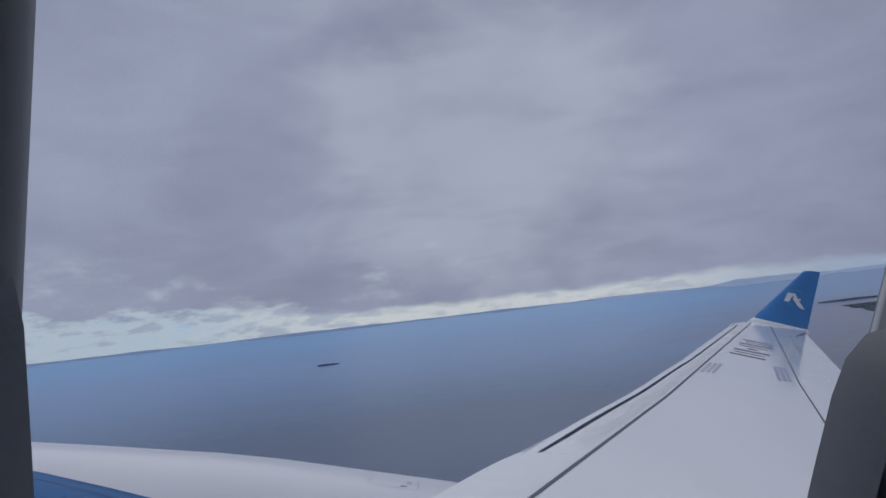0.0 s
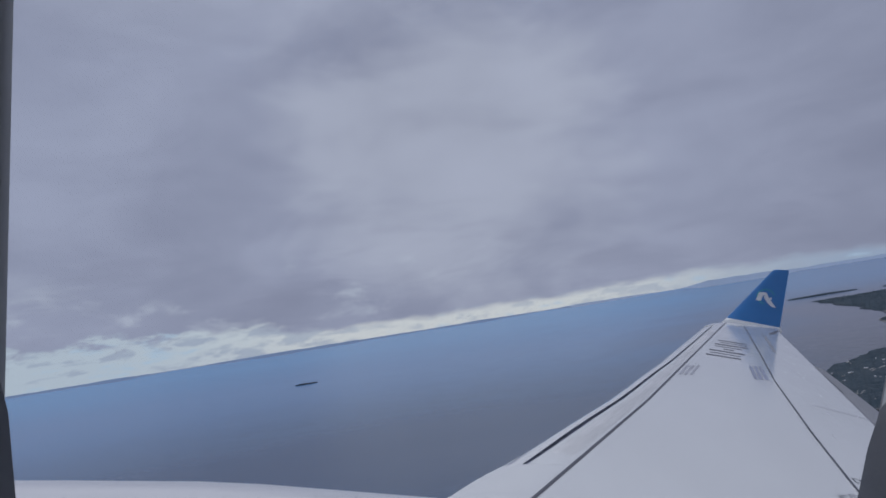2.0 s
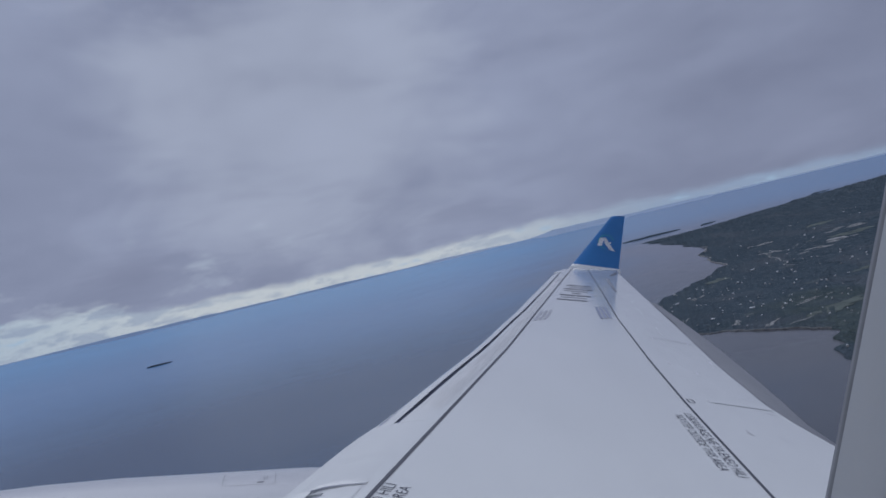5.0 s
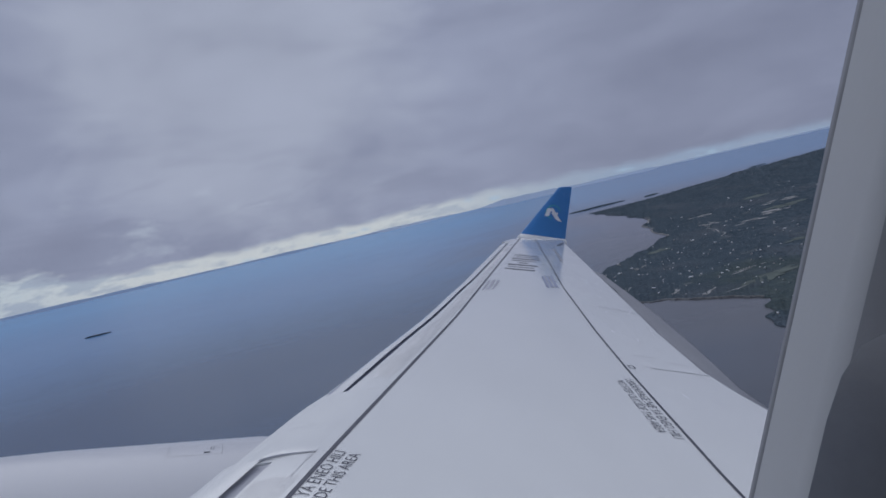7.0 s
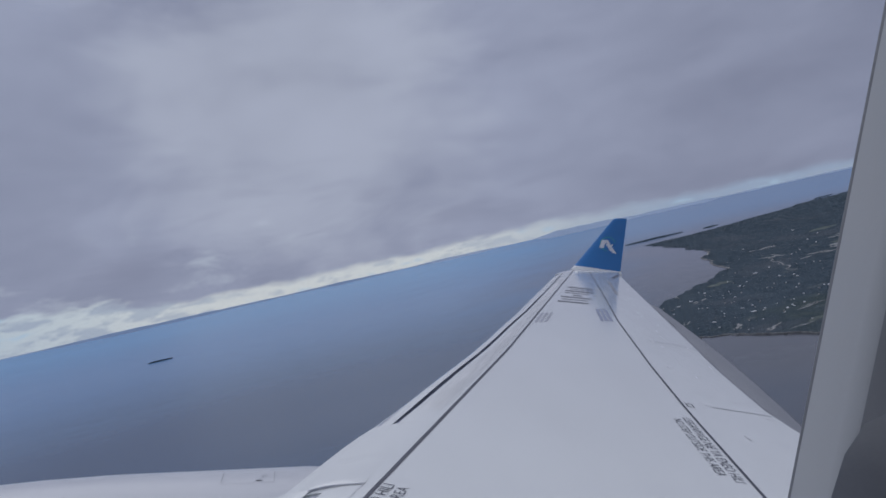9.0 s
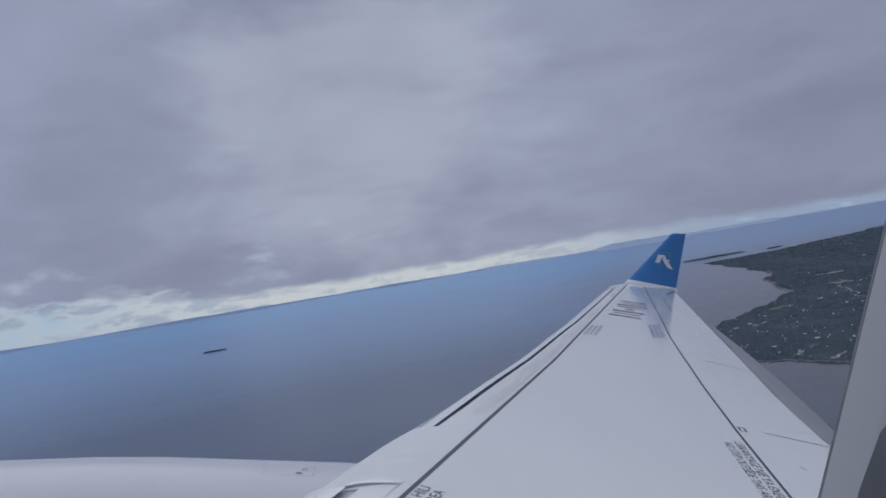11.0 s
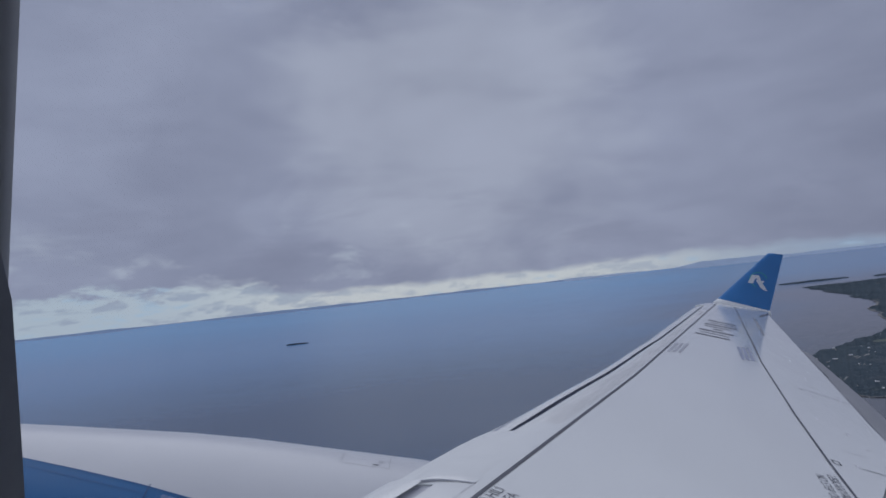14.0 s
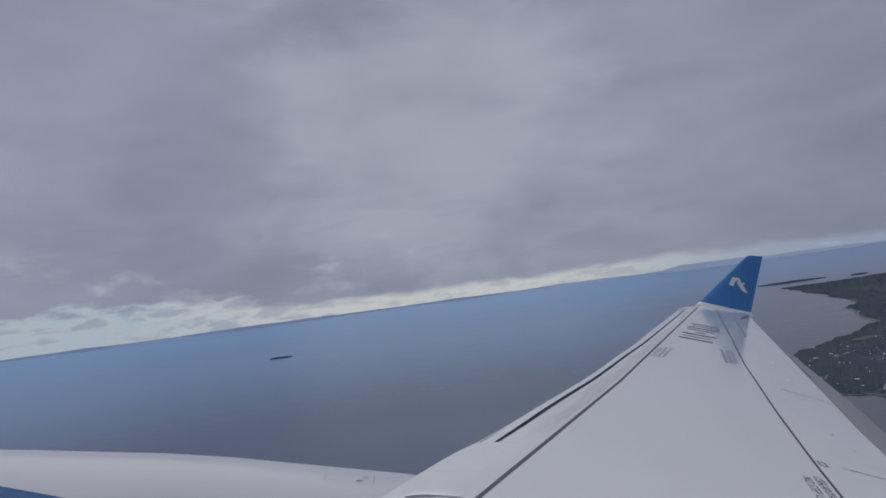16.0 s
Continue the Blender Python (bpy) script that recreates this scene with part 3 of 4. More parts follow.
def wing_section(x, first=0.0):
    """A closed ring round the wing at the span station x; first: where the skin starts behind the leading edge, in metres."""
    c = chord_at(x)
    y0, thick = lerp(LE, x), 0.115 * c
    ring = []
    for k in range(15):
        s = (k / 14) ** 1.6
        ring.append(upper(x, y0 - first - (c - first) * s))
    tail = upper(x, y0 - c)
    ring.append(tail - Vector((0, -0.01, 0.02)))
    for s in (0.75, 0.45, 0.2, 0.08, 0.02):
        p = upper(x, y0 - first - (c - first) * s)
        ring.append(Vector((x, p.y, A0 + A1 * x - 0.02 * c - thick * (1 - s) ** 0.7 * min(1, 0.45 + s * 3))))
    nose = upper(x, y0 - first)
    ring.append(nose + Vector((0, 0.012, -0.026 * c)))
    return ring


def strip(table, x0, x1, half, lift=0.004, steps=24):
    """A thin painted line or seam laid on the upper skin along a plan line."""
    verts, faces = [], []
    for k in range(steps + 1):
        x = x0 + (x1 - x0) * k / steps
        y = lerp(table, x)
        verts += [upper(x, y + half, lift), upper(x, y - half, lift)]
    faces = [(2 * k, 2 * k + 1, 2 * k + 3, 2 * k + 2) for k in range(steps)]
    return verts, faces


def patch(corners, lift=0.004, nx=6, ny=2):
    """A painted patch on the skin between four plan corners."""
    (a, b, c, d) = [Vector(p) for p in corners]
    rows = []
    for i in range(nx + 1):
        f = i / nx
        p, q = a.lerp(b, f), d.lerp(c, f)
        rows.append([upper(*p.lerp(q, j / ny), lift) for j in range(ny + 1)])
    return loft(rows, closed=False)


wing = thing("aircraft_wing", "glossy white swept airliner wing with dark boundary lines", "wing")
for name, x0, x1, first, count in (("inboard_skin", 1.0, 4.56, 0.208, 10), ("pylon_skin", 4.56, 5.52, 0.0, 6), ("outboard_skin", 5.52, SLAT_OUT, None, 24)):
    verts, faces = loft([wing_section(x, lerp(SLAT_GAP, x) + 0.017 if first is None else first) for x in (x0 + (x1 - x0) * k / count for k in range(count + 1))], caps=True)
    part(name, mesh_of(name, verts, faces, WHITE, True), wing)
verts, faces = loft([wing_section(x) for x in (SLAT_OUT + 0.005, 15.6, 15.9, 16.1, 16.35, 16.5, 16.62)], caps=True)
part("tip_skin", mesh_of("tip_skin", verts, faces, WHITE, True), wing)


def slat_section(x, deep):
    """The slat's thin nose section, standing ahead of the fixed wing."""
    y0, z0 = lerp(LE, x), A0 + A1 * x
    pts = []
    for k in range(7):
        f = k / 6
        y, z = y0 - deep * (1 - f), z0 - 0.012 - (0.030 if x < 5 else 0.05) * f ** 2.2
        # the inner end lies flush with the pylon's skin
        blend = min(1.0, abs(x - SLAT_IN) / 0.6)
        pts.append(Vector((x, y, z * blend + (upper(x, y).z - 0.001) * (1 - blend))))
    return pts + [Vector((x, y0 + 0.01, z0 - 0.10)), Vector((x, y0 - 0.02, z0 - 0.14)), Vector((x, y0 - 0.06, z0 - 0.07))]


for x0, x1, deep, first, count in ((1.0, 4.555, 0.150, 0.208, 8), (SLAT_IN - 0.008, 8.7, None, 0.16, 8), (8.706, 12.1, None, 0.17, 8), (12.106, SLAT_OUT - 0.01, None, 0.19, 8)):
    xs = [x0 + (x1 - x0) * k / count for k in range(count + 1)]
    verts, faces = loft([slat_section(x, deep or lerp(SLAT_GAP, x) - 0.017) for x in xs], caps=True)
    slat = part("slat", mesh_of("slat", verts, faces, WHITE, True), wing, "white leading edge slat")
    low, high = (0.038, 0.022) if x0 < 2 else (0.045, 0.028)
    # added sheet under the gap, greyed to read as its shade
    gap_sheet = [[Vector((x, lerp(LE, x) - 0.02, A0 + A1 * x - low)), Vector((x, lerp(LE, x) - first * 0.7, A0 + A1 * x - low)), Vector((x, lerp(LE, x) - first - 0.03, A0 + A1 * x - high))] for x in ([xs[0] + 0.012] + xs[1:])]
    verts, faces = loft(gap_sheet, closed=False)
    part("slat_gap", mesh_of("slat_gap", verts, faces, FAINT if x0 < 2 else GAP), slat, "grey sheet coloured for the shade behind the slat")


def between(table_a, off_a, table_b, off_b, x0, x1, lift, steps=24, across=4):
    """A patch of the skin between two plan lines."""
    rows = []
    for k in range(steps + 1):
        x = x0 + (x1 - x0) * k / steps
        ya, yb = lerp(table_a, x) + off_a, lerp(table_b, x) + off_b
        # the borders sink into the skin, so that the patch has no hard rim
        rows.append([upper(x, ya + (yb - ya) * m / across, -0.004 if k in (0, steps) or m == across else lift) for m in range(across + 1)])
    return loft(rows, closed=False)


verts, faces = between(LE, -0.200, FRONT_LINE, 0.010, 5.55, 14.6, 0.0028)
part("fixed_leading_edge", mesh_of("fixed_leading_edge", verts, faces, DIRTY, True), wing, "slightly grimy fixed leading edge")
verts, faces = between(LE, -0.225, FRONT_LINE, 0.010, 1.2, 4.45, 0.0025)
part("fixed_leading_edge", mesh_of("fixed_leading_edge", verts, faces, DIRTY, True), wing, "slightly grimy fixed leading edge")
verts, faces = strip(FRONT_LINE, 1.2, 16.5, 0.013, 0.002, 60)
part("front_boundary_line", mesh_of("line", verts, faces, LINE), wing, "dark grey painted boundary line")
verts, faces = strip(REAR_LINE, 1.2, 16.2, 0.0095, 0.002, 60)
part("rear_boundary_line", mesh_of("line", verts, faces, LINE), wing, "dark grey painted boundary line")


def streak(p, q, half, lift=0.002):
    """Corners of a thin straight mark from p to q on the plan."""
    a, b = Vector(p), Vector(q)
    side = Vector((-(b - a).y, (b - a).x)).normalized() * half
    return patch((a + side, b + side, b - side, a - side), lift, 4, 1)


def mark(name, p, q, half, mat, label="", lift=0.002):
    verts, faces = streak(p, q, half, lift)
    part(name, mesh_of(name, verts, faces, mat), wing, label)


def lettering(name, text, length, origin, along, rise, label):
    """Built-in lettering laid on the skin; origin: start of the base line on the plan."""
    data = bpy.data.curves.new(name, "FONT")
    data.body, data.resolution_u, data.offset = text, 3, -0.010
    ob = new(name, data)
    me = bpy.data.meshes.new_from_object(ob.evaluated_get(bpy.context.evaluated_depsgraph_get()))
    bpy.data.objects.remove(ob)
    xs = [v.co.x for v in me.vertices]
    k = length / (max(xs) - min(xs))
    a, u = Vector(along).normalized(), Vector(rise).normalized()
    for v in me.vertices:
        p = Vector(origin) + a * (v.co.x - min(xs)) * k + u * v.co.y * k * 1.12
        v.co = upper(p.x, p.y, 0.0025)
    me.materials.clear()
    me.materials.append(LINE)
    part(name, me, wing, label)


lettering("warning_text", "USIKANYAGE NJE YA ENEO HILI", 1.09, (5.662, -2.548), (-1.0, 0.2865), (-0.2865, -1.0), "dark grey warning lettering")
lettering("warning_text", "NO STEP OUTSIDE THIS AREA", 0.97, (5.630, -2.462), (-1.0, 0.2865), (-0.2865, -1.0), "dark grey warning lettering")
lettering("warning_text", "USIKANYAGE NJE YA ENEO HILI", 1.09, (3.605, 0.075), (0.894, -0.447), (0.447, 0.894), "dark grey warning lettering")
lettering("warning_text", "NO STEP OUTSIDE THIS AREA", 0.97, (3.680, -0.045), (0.894, -0.447), (0.447, 0.894), "dark grey warning lettering")
# large marking near the tip as plain bars, thick and thin in turn
for k, (lead, tail, half) in enumerate(((0.0, 0.44, 0.056), (0.03, 0.42, 0.034), (0.0, 0.46, 0.064), (0.16, 0.30, 0.055), (0.02, 0.40, 0.042), (0.0, 0.46, 0.064), (0.06, 0.44, 0.036), (0.0, 0.42, 0.058))):
    x = 11.05 + 0.262 * k
    y = -3.62 - (x - 11.05) * 0.475
    mark("marking_bar", (x - 0.36 * lead, y - lead), (x - 0.36 * tail, y - tail), half, LINE, "dark grey plain bar")
# small stencils near the lines
for k in range(3):
    mark("stencil_bar", (9.12 + 0.03 * k, -2.62 - 0.075 * k), (9.86 + 0.03 * k, -2.97 - 0.075 * k), 0.018, FAINT, "faint grey stencil bar")
for k in range(3):
    mark("stencil_bar", (9.40 + 0.02 * k, -3.62 - 0.07 * k), (10.38 + 0.02 * k, -3.97 - 0.07 * k), 0.022, STENCIL, "grey stencil bar with winglet reflection tint")
# filler cap mark, panel joints
for p, q in (((5.92, -2.755), (6.00, -2.775)), ((6.00, -2.775), (5.985, -2.815)), ((5.985, -2.815), (5.91, -2.795)), ((5.91, -2.795), (5.92, -2.755))):
    mark("filler_cap_mark", p, q, 0.005, LINE, "small dark square mark")
mark("panel_joint", (5.93, -2.95), (5.79, -3.36), 0.0042, LINE, "dark spoiler joint")
mark("panel_joint", (6.30, -3.00), (6.22, -3.16), 0.0025, FAINT)
mark("panel_joint", (6.10, -3.20), (6.04, -3.38), 0.0025, FAINT)
mark("panel_joint", (8.30, -3.72), (8.02, -4.12), 0.006, FAINT)
mark("panel_joint", (5.25, -2.97), (5.12, -3.00), 0.0025, FAINT)
mark("panel_joint", (14.4, -5.97), (12.2, -5.15), 0.018, GREY, "grey aileron joint")
mark("panel_joint", (15.9, -6.93), (15.0, -6.35), 0.03, LINE, "dark aileron end gap")

# flap behind the wing, a little lowered
FLAP_STATIONS = (1.0, 3.0, 4.9, 5.3, 5.8, 6.4, 7.0, 7.6, 8.25, 9.0, 9.6, 11.6)
rings = []
for x in FLAP_STATIONS:
    y0, z0 = lerp(TE, x), upper(x, lerp(TE, x)).z
    c = lerp([(1.0, 0.18), (5.0, 0.20), (5.46, 0.24), (5.87, 0.30), (6.92, 0.38), (8.4, 0.37), (9.6, 0.33), (11.6, 0.24)], x)
    rings.append([Vector((x, y0 + 0.25, z0 - 0.10)), Vector((x, y0 - 0.01, z0 - 0.072)), Vector((x, y0 - 0.09, z0 - 0.052)), Vector((x, y0 - 0.30 * c, z0 - 0.050)), Vector((x, y0 - 0.62 * c, z0 - 0.066)), Vector((x, y0 - c, z0 - 0.098)), Vector((x, y0 - c, z0 - 0.108)), Vector((x, y0 + 0.2, z0 - 0.2))])
verts, faces = loft(rings, caps=True)
flap = part("flap", mesh_of("flap", verts, faces, GREY, True), wing, "grey lowered trailing edge flap")

# added dark strip that paints the shade in the cove before the flap
cove = []
for x in FLAP_STATIONS:
    y0, z0 = lerp(TE, x), upper(x, lerp(TE, x)).z
    cove.append([Vector((x, y0 + 0.02, z0 - 0.030)), Vector((x, y0 - 0.04, z0 - 0.042)), Vector((x, y0 - 0.075, z0 - 0.046)), Vector((x, y0 - 0.085, z0 - 0.056))])
verts, faces = loft(cove, closed=False)
part("flap_cove_shade", mesh_of("flap_cove_shade", verts, faces, COVE_SHADE), flap, "dark strip painted for the shade between wing and flap")
# scuffs on the skin ahead of the trailing edge
rng = random.Random(8)
for k in range(30):
    x = rng.uniform(5.2, 13.5)
    y = lerp(REAR_LINE, x) + (lerp(TE, x) - lerp(REAR_LINE, x)) * rng.uniform(0.25, 0.92)
    a, size = rng.uniform(-0.6, 0.9), rng.uniform(0.03, 0.14) * (0.6 + x * 0.05)
    mark("scuff", (x, y), (x - size * math.cos(a), y - size * math.sin(a)), rng.uniform(0.003, 0.008), SCUFF, "faint scuff mark", 0.0012)

# winglet
BF, BR, TF, TR = Vector((16.64, -6.06, 0.19)), Vector((16.60, -7.29, 0.10)), Vector((17.13, -7.31, 1.53)), Vector((17.14, -7.67, 1.545))


def winglet_ring(f):
    """A thin aerofoil ring at the height f (0 root, 1 top) of the winglet."""
    lead, trail = BF.lerp(TF, f), BR.lerp(TR, f)
    t = 0.055 * (1 - f) + 0.022
    ring = []
    for s, w in ((0, 0), (0.04, 0.55), (0.2, 1), (0.5, 0.85), (0.8, 0.4), (1, 0.06)):
        ring.append(lead.lerp(trail, s) + Vector((-t * w, 0, 0)))
    for s, w in ((0.8, 0.4), (0.5, 0.85), (0.2, 1), (0.04, 0.55)):
        ring.append(lead.lerp(trail, s) + Vector((t * w, 0, 0)))
    return ring


verts, faces = loft([winglet_ring(f) for f in (0.0, 0.03, 0.1, 0.25, 0.5, 0.75, 0.93, 0.985)] + [[p.lerp(winglet_ring(1.0)[5], 0.25) for p in winglet_ring(1.0)]], caps=True)
winglet = part("winglet", mesh_of("winglet", verts, faces, BLUE, True), wing, "bright blue upturned winglet")
base = []
for f, grow in ((-0.10, 0.03), (-0.05, 0.055), (-0.01, 0.055), (0.025, 0.035), (0.042, 0.012), (0.048, 0.004)):
    base.append([p + Vector((-grow if i < 6 else grow, 0.6 * grow if i == 0 else (-0.6 * grow if i == 5 else 0), 0)) for i, p in enumerate(winglet_ring(f))])
verts, faces = loft(base, caps=True)
part("winglet_fairing", mesh_of("fairing", verts, faces, WHITE, True), wing, "white fairing under the winglet")


def on_winglet(u, f, out=0.004):
    """A place on the inboard face: u from its leading to its trailing edge, f from its foot to its top."""
    lead, trail = BF.lerp(TF, f), BR.lerp(TR, f)
    t = 0.055 * (1 - f) + 0.022
    w = lerp([(0, 0), (0.04, 0.55), (0.2, 1), (0.5, 0.85), (0.8, 0.4), (1, 0.06)], u)
    return lead.lerp(trail, u) + Vector((-t * w - out, 0, 0))


def emblem(name, outline, mat, label, out=0.004):
    verts = [on_winglet(u, f, out) for u, f in outline] + [on_winglet(u, f, out - 0.003) for u, f in outline]
    n = len(outline)
    faces = [tuple(range(n)), tuple(range(n, 2 * n))] + [(k, (k + 1) % n, n + (k + 1) % n, n + k) for k in range(n)]
    part(name, mesh_of(name, verts, faces, mat), winglet, label)


emblem("emblem", [(0.175, 0.560), (0.280, 0.568), (0.372, 0.572), (0.388, 0.522), (0.350, 0.497), (0.366, 0.455), (0.380, 0.424), (0.300, 0.414), (0.238, 0.419), (0.222, 0.468)], MARK, "plain white emblem stroke", 0.006)
emblem("emblem", [(0.275, 0.566), (0.381, 0.572), (0.478, 0.527), (0.550, 0.487), (0.628, 0.450), (0.731, 0.398), (0.824, 0.344), (0.706, 0.351), (0.605, 0.385), (0.494, 0.440), (0.402, 0.479), (0.400, 0.522)], MARK, "plain white emblem swoosh", 0.0062)
emblem("emblem_bar", [(0.504, 0.482), (0.560, 0.492), (0.613, 0.504), (0.640, 0.474), (0.558, 0.452)], MARK, "plain white emblem bar", 0.0064)
for a0 in range(20, 260, 12):
    seg = []
    for r, da in ((1.0, 0), (1.0, 12), (0.89, 12), (0.89, 0)):
        a = radians(a0 + da)
        seg.append((0.46 + r * (0.28 * math.cos(a) - 0.11 * math.sin(a)), 0.500 + r * 0.132 * math.sin(a)))
    emblem("emblem_ring", seg, GREEN, "", 0.004)

# ---- engine ----
EX, EZ = 5.9, -2.5
COWL = [(3.95, 0.60), (3.9, 0.70), (3.75, 0.755), (3.5, 0.80), (3.1, 0.855), (2.6, 0.915), (2.1, 0.970), (1.7, 1.015), (1.25, 1.05), (0.6, 1.078), (0.0, 1.105), (-0.6, 1.09), (-1.2, 1.0), (-1.8, 0.85)]
engine = thing("jet_engine", "white topped jet engine nacelle with blue lower cowl under the wing", "engine")


def cowl_sector(y0, y1, a0, a1, steps=20, extra=0.0):
    rows = []
    ys = sorted({y for y, _ in COWL if y0 < y < y1} | {y0, y1})
    table = sorted(COWL)
    for y in ys:
        r = lerp(table, y) + extra
        lo = a0(y) if callable(a0) else a0
        hi = a1(y) if callable(a1) else a1
        rows.append([Vector((EX + r * math.sin(lo + (hi - lo) * k / steps), y, EZ + r * math.cos(lo + (hi - lo) * k / steps))) for k in range(steps + 1)])
    return loft(rows, closed=False)


def edge_in(y):
    return -radians(max(10.0, 23.4 + 8.8 * (2.5 - y)))


def edge_out(y):
    return radians(max(10.0, 23.4 + 8.8 * (2.5 - y)))


def edge_round(y):
    return math.tau + edge_in(y)


for name, y0, y1, gap in (("fan_cowl", 1.6003, 3.7, 0.0016), ("reverser_cowl", -1.8, 1.5997, -0.0007)):
    verts, faces = cowl_sector(y0, y1, edge_in, edge_out)
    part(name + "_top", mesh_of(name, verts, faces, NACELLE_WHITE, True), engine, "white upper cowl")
    verts, faces = cowl_sector(max(y0, y0 + gap), min(y1, y1 + gap) if gap < 0 else y1, edge_out, edge_round, 40)
    part(name + "_side", mesh_of(name, verts, faces, COWL_BLUE, True), engine, "blue lower cowl")
verts, faces = cowl_sector(3.7, 3.95, 0.0, math.tau, 48)
part("inlet_lip", mesh_of("inlet_lip", verts, faces, STEEL, True), engine, "polished metal inlet lip")
verts, faces = cowl_sector(1.47, 1.73, 0.0, math.tau, 48, -0.012)
part("cowl_seam", mesh_of("cowl_seam", verts, faces, SEAM, True), engine)

# access panel and small marks on the upper cowl


def on_cowl(y, a, extra=0.002):
    r = lerp(sorted(COWL), y) + extra
    return Vector((EX + r * math.sin(a), y, EZ + r * math.cos(a)))


def cowl_line(name, points, width, mat, label=""):
    verts, faces = [], []
    for (y0, a0), (y1, a1) in zip(points, points[1:]):
        p, q = on_cowl(y0, a0), on_cowl(y1, a1)
        n = ((p + q) / 2 - Vector((EX, (y0 + y1) / 2, EZ))).normalized()
        side = (q - p).cross(n).normalized() * width
        k = len(verts)
        verts += [p + side, q + side, q - side, p - side]
        faces.append((k, k + 1, k + 2, k + 3))
    part(name, mesh_of(name, verts, faces, mat), engine, label)


cowl_line("panel_outline", [(0.545, radians(6)), (0.543, radians(3)), (0.540, radians(0)), (0.538, radians(-3)), (0.535, radians(-6)), (0.37, radians(-6.3)), (0.21, radians(-6.5)), (0.213, radians(-3)), (0.215, radians(0)), (0.22, radians(4))], 0.0011, LINE, "dark access panel joint")
cowl_line("panel_latch", [(0.325, radians(-4.4)), (0.285, radians(-4.4))], 0.007, LINE, "small dark latch")
cowl_line("panel_stencil", [(0.285, radians(-2.2)), (0.285, radians(0.8))], 0.002, LINE)
cowl_line("panel_stencil", [(0.268, radians(-2.2)), (0.268, radians(0.8))], 0.002, LINE)
cowl_line("cowl_seam_line", [(1.601, radians(-30.5)), (1.60, radians(-35)), (1.597, radians(-42)), (1.59, radians(-52))], 0.004, BLUE_DARK, "dark joint across the blue cowl")
cowl_line("cowl_latch", [(1.50, radians(-34.6)), (1.45, radians(-35.0)), (1.40, radians(-35.4))], 0.013, LATCH, "pale worn cowl latch")
cowl_line("cowl_joint", [(2.9, radians(-23.5)), (2.45, radians(-27.2)), (2.06, radians(-31.0)), (1.62, radians(-34.4))], 0.0016, BLUE_DARK, "thin cowl joint")
cowl_line("cowl_edge_joint", [(y, edge_in(y) - 0.008) for y in (2.9, 2.5, 2.1, 1.7, 1.3, 0.9, 0.5)], 0.0016, BLUE_DARK, "dark joint under the white cowl")


def pylon_fairing():
    """A thin fairing plate over the pylon; its curved inner lip stands proud of the inner slat and the skin."""
    lip = [(4.44, 0.114), (4.50, 0.066), (4.545, 0.030), (4.578, -0.012), (4.597, -0.060), (4.606, -0.105), (4.609, -0.150), (4.611, -0.205), (4.614, -0.268)]
    rows, rim = [], []
    for k, (x, y) in enumerate(lip):
        f = k / (len(lip) - 1)
        high = 0.017 * (1 - f) ** 1.1 + 0.001
        rim.append([upper(x - 0.003, y, high * 0.2), upper(x + 0.001, y - 0.001, high + 0.0018), upper(x + 0.006, y - 0.004, high + 0.0018)])
        far = Vector((5.05, lerp(LE, 5.05) - 0.06 - 0.32 * f))
        row = [upper(x, y, -0.012), upper(x, y, high * 0.8), upper(x + 0.006, y - 0.002, high)]
        for m in range(1, 7):
            p = Vector((x, y)).lerp(far, m / 6)
            row.append(upper(p.x, p.y, -0.003 if m == 6 or k == len(lip) - 1 else high * (1 - m / 6) ** 2 + 0.001))
        rows.append(row)
    return loft(rows, closed=False), loft(rim, closed=False)


(verts, faces), rim = pylon_fairing()
part("fairing_rim", mesh_of("fairing_rim", *rim, FAINT, True), wing, "thin grey sealed rim")
part("pylon_fairing", mesh_of("pylon_fairing", verts, faces, WHITE, True), wing, "white pylon fairing with a curved lip")
mark("fairing_joint", (4.606, -0.120), (4.612, -0.268), 0.003, SCUFF, "thin grey joint")
mark("fairing_joint", (4.612, -0.262), (4.371, -0.142), 0.0022, SCUFF, "thin grey joint")
mark("fairing_screws", (4.640, -0.128), (4.641, -0.150), 0.0025, SCUFF, "row of small worn screws")
mark("fairing_screws", (4.642, -0.190), (4.643, -0.205), 0.0025, SCUFF, "row of small worn screws")

# ---- cabin window ----
WX, LEAN = 1.593, math.atan(0.204)
WIN_IN = Vector((-math.cos(LEAN), 0, -math.sin(LEAN)))
WIN_UP = Vector((-math.sin(LEAN), 0, math.cos(LEAN)))


def win_point(y, v, n):
    """A point by the window: y along the cabin, v up the wall, n inward from the aperture."""
    return Vector((WX, y, 0)) + WIN_UP * v + WIN_IN * n


def win_ring(hw, hh, r, n, cy=0.006, cv=0.0, k=10):
    pts = []
    for sx, sy, a0 in ((1, 1, 0), (-1, 1, 90), (-1, -1, 180), (1, -1, 270)):
        for i in range(k + 1):
            a = radians(a0 + 90 * i / k)
            pts.append(win_point(cy + sx * (hw - r) + r * math.cos(a), cv + sy * (hh - r) + r * math.sin(a), n))
    return pts


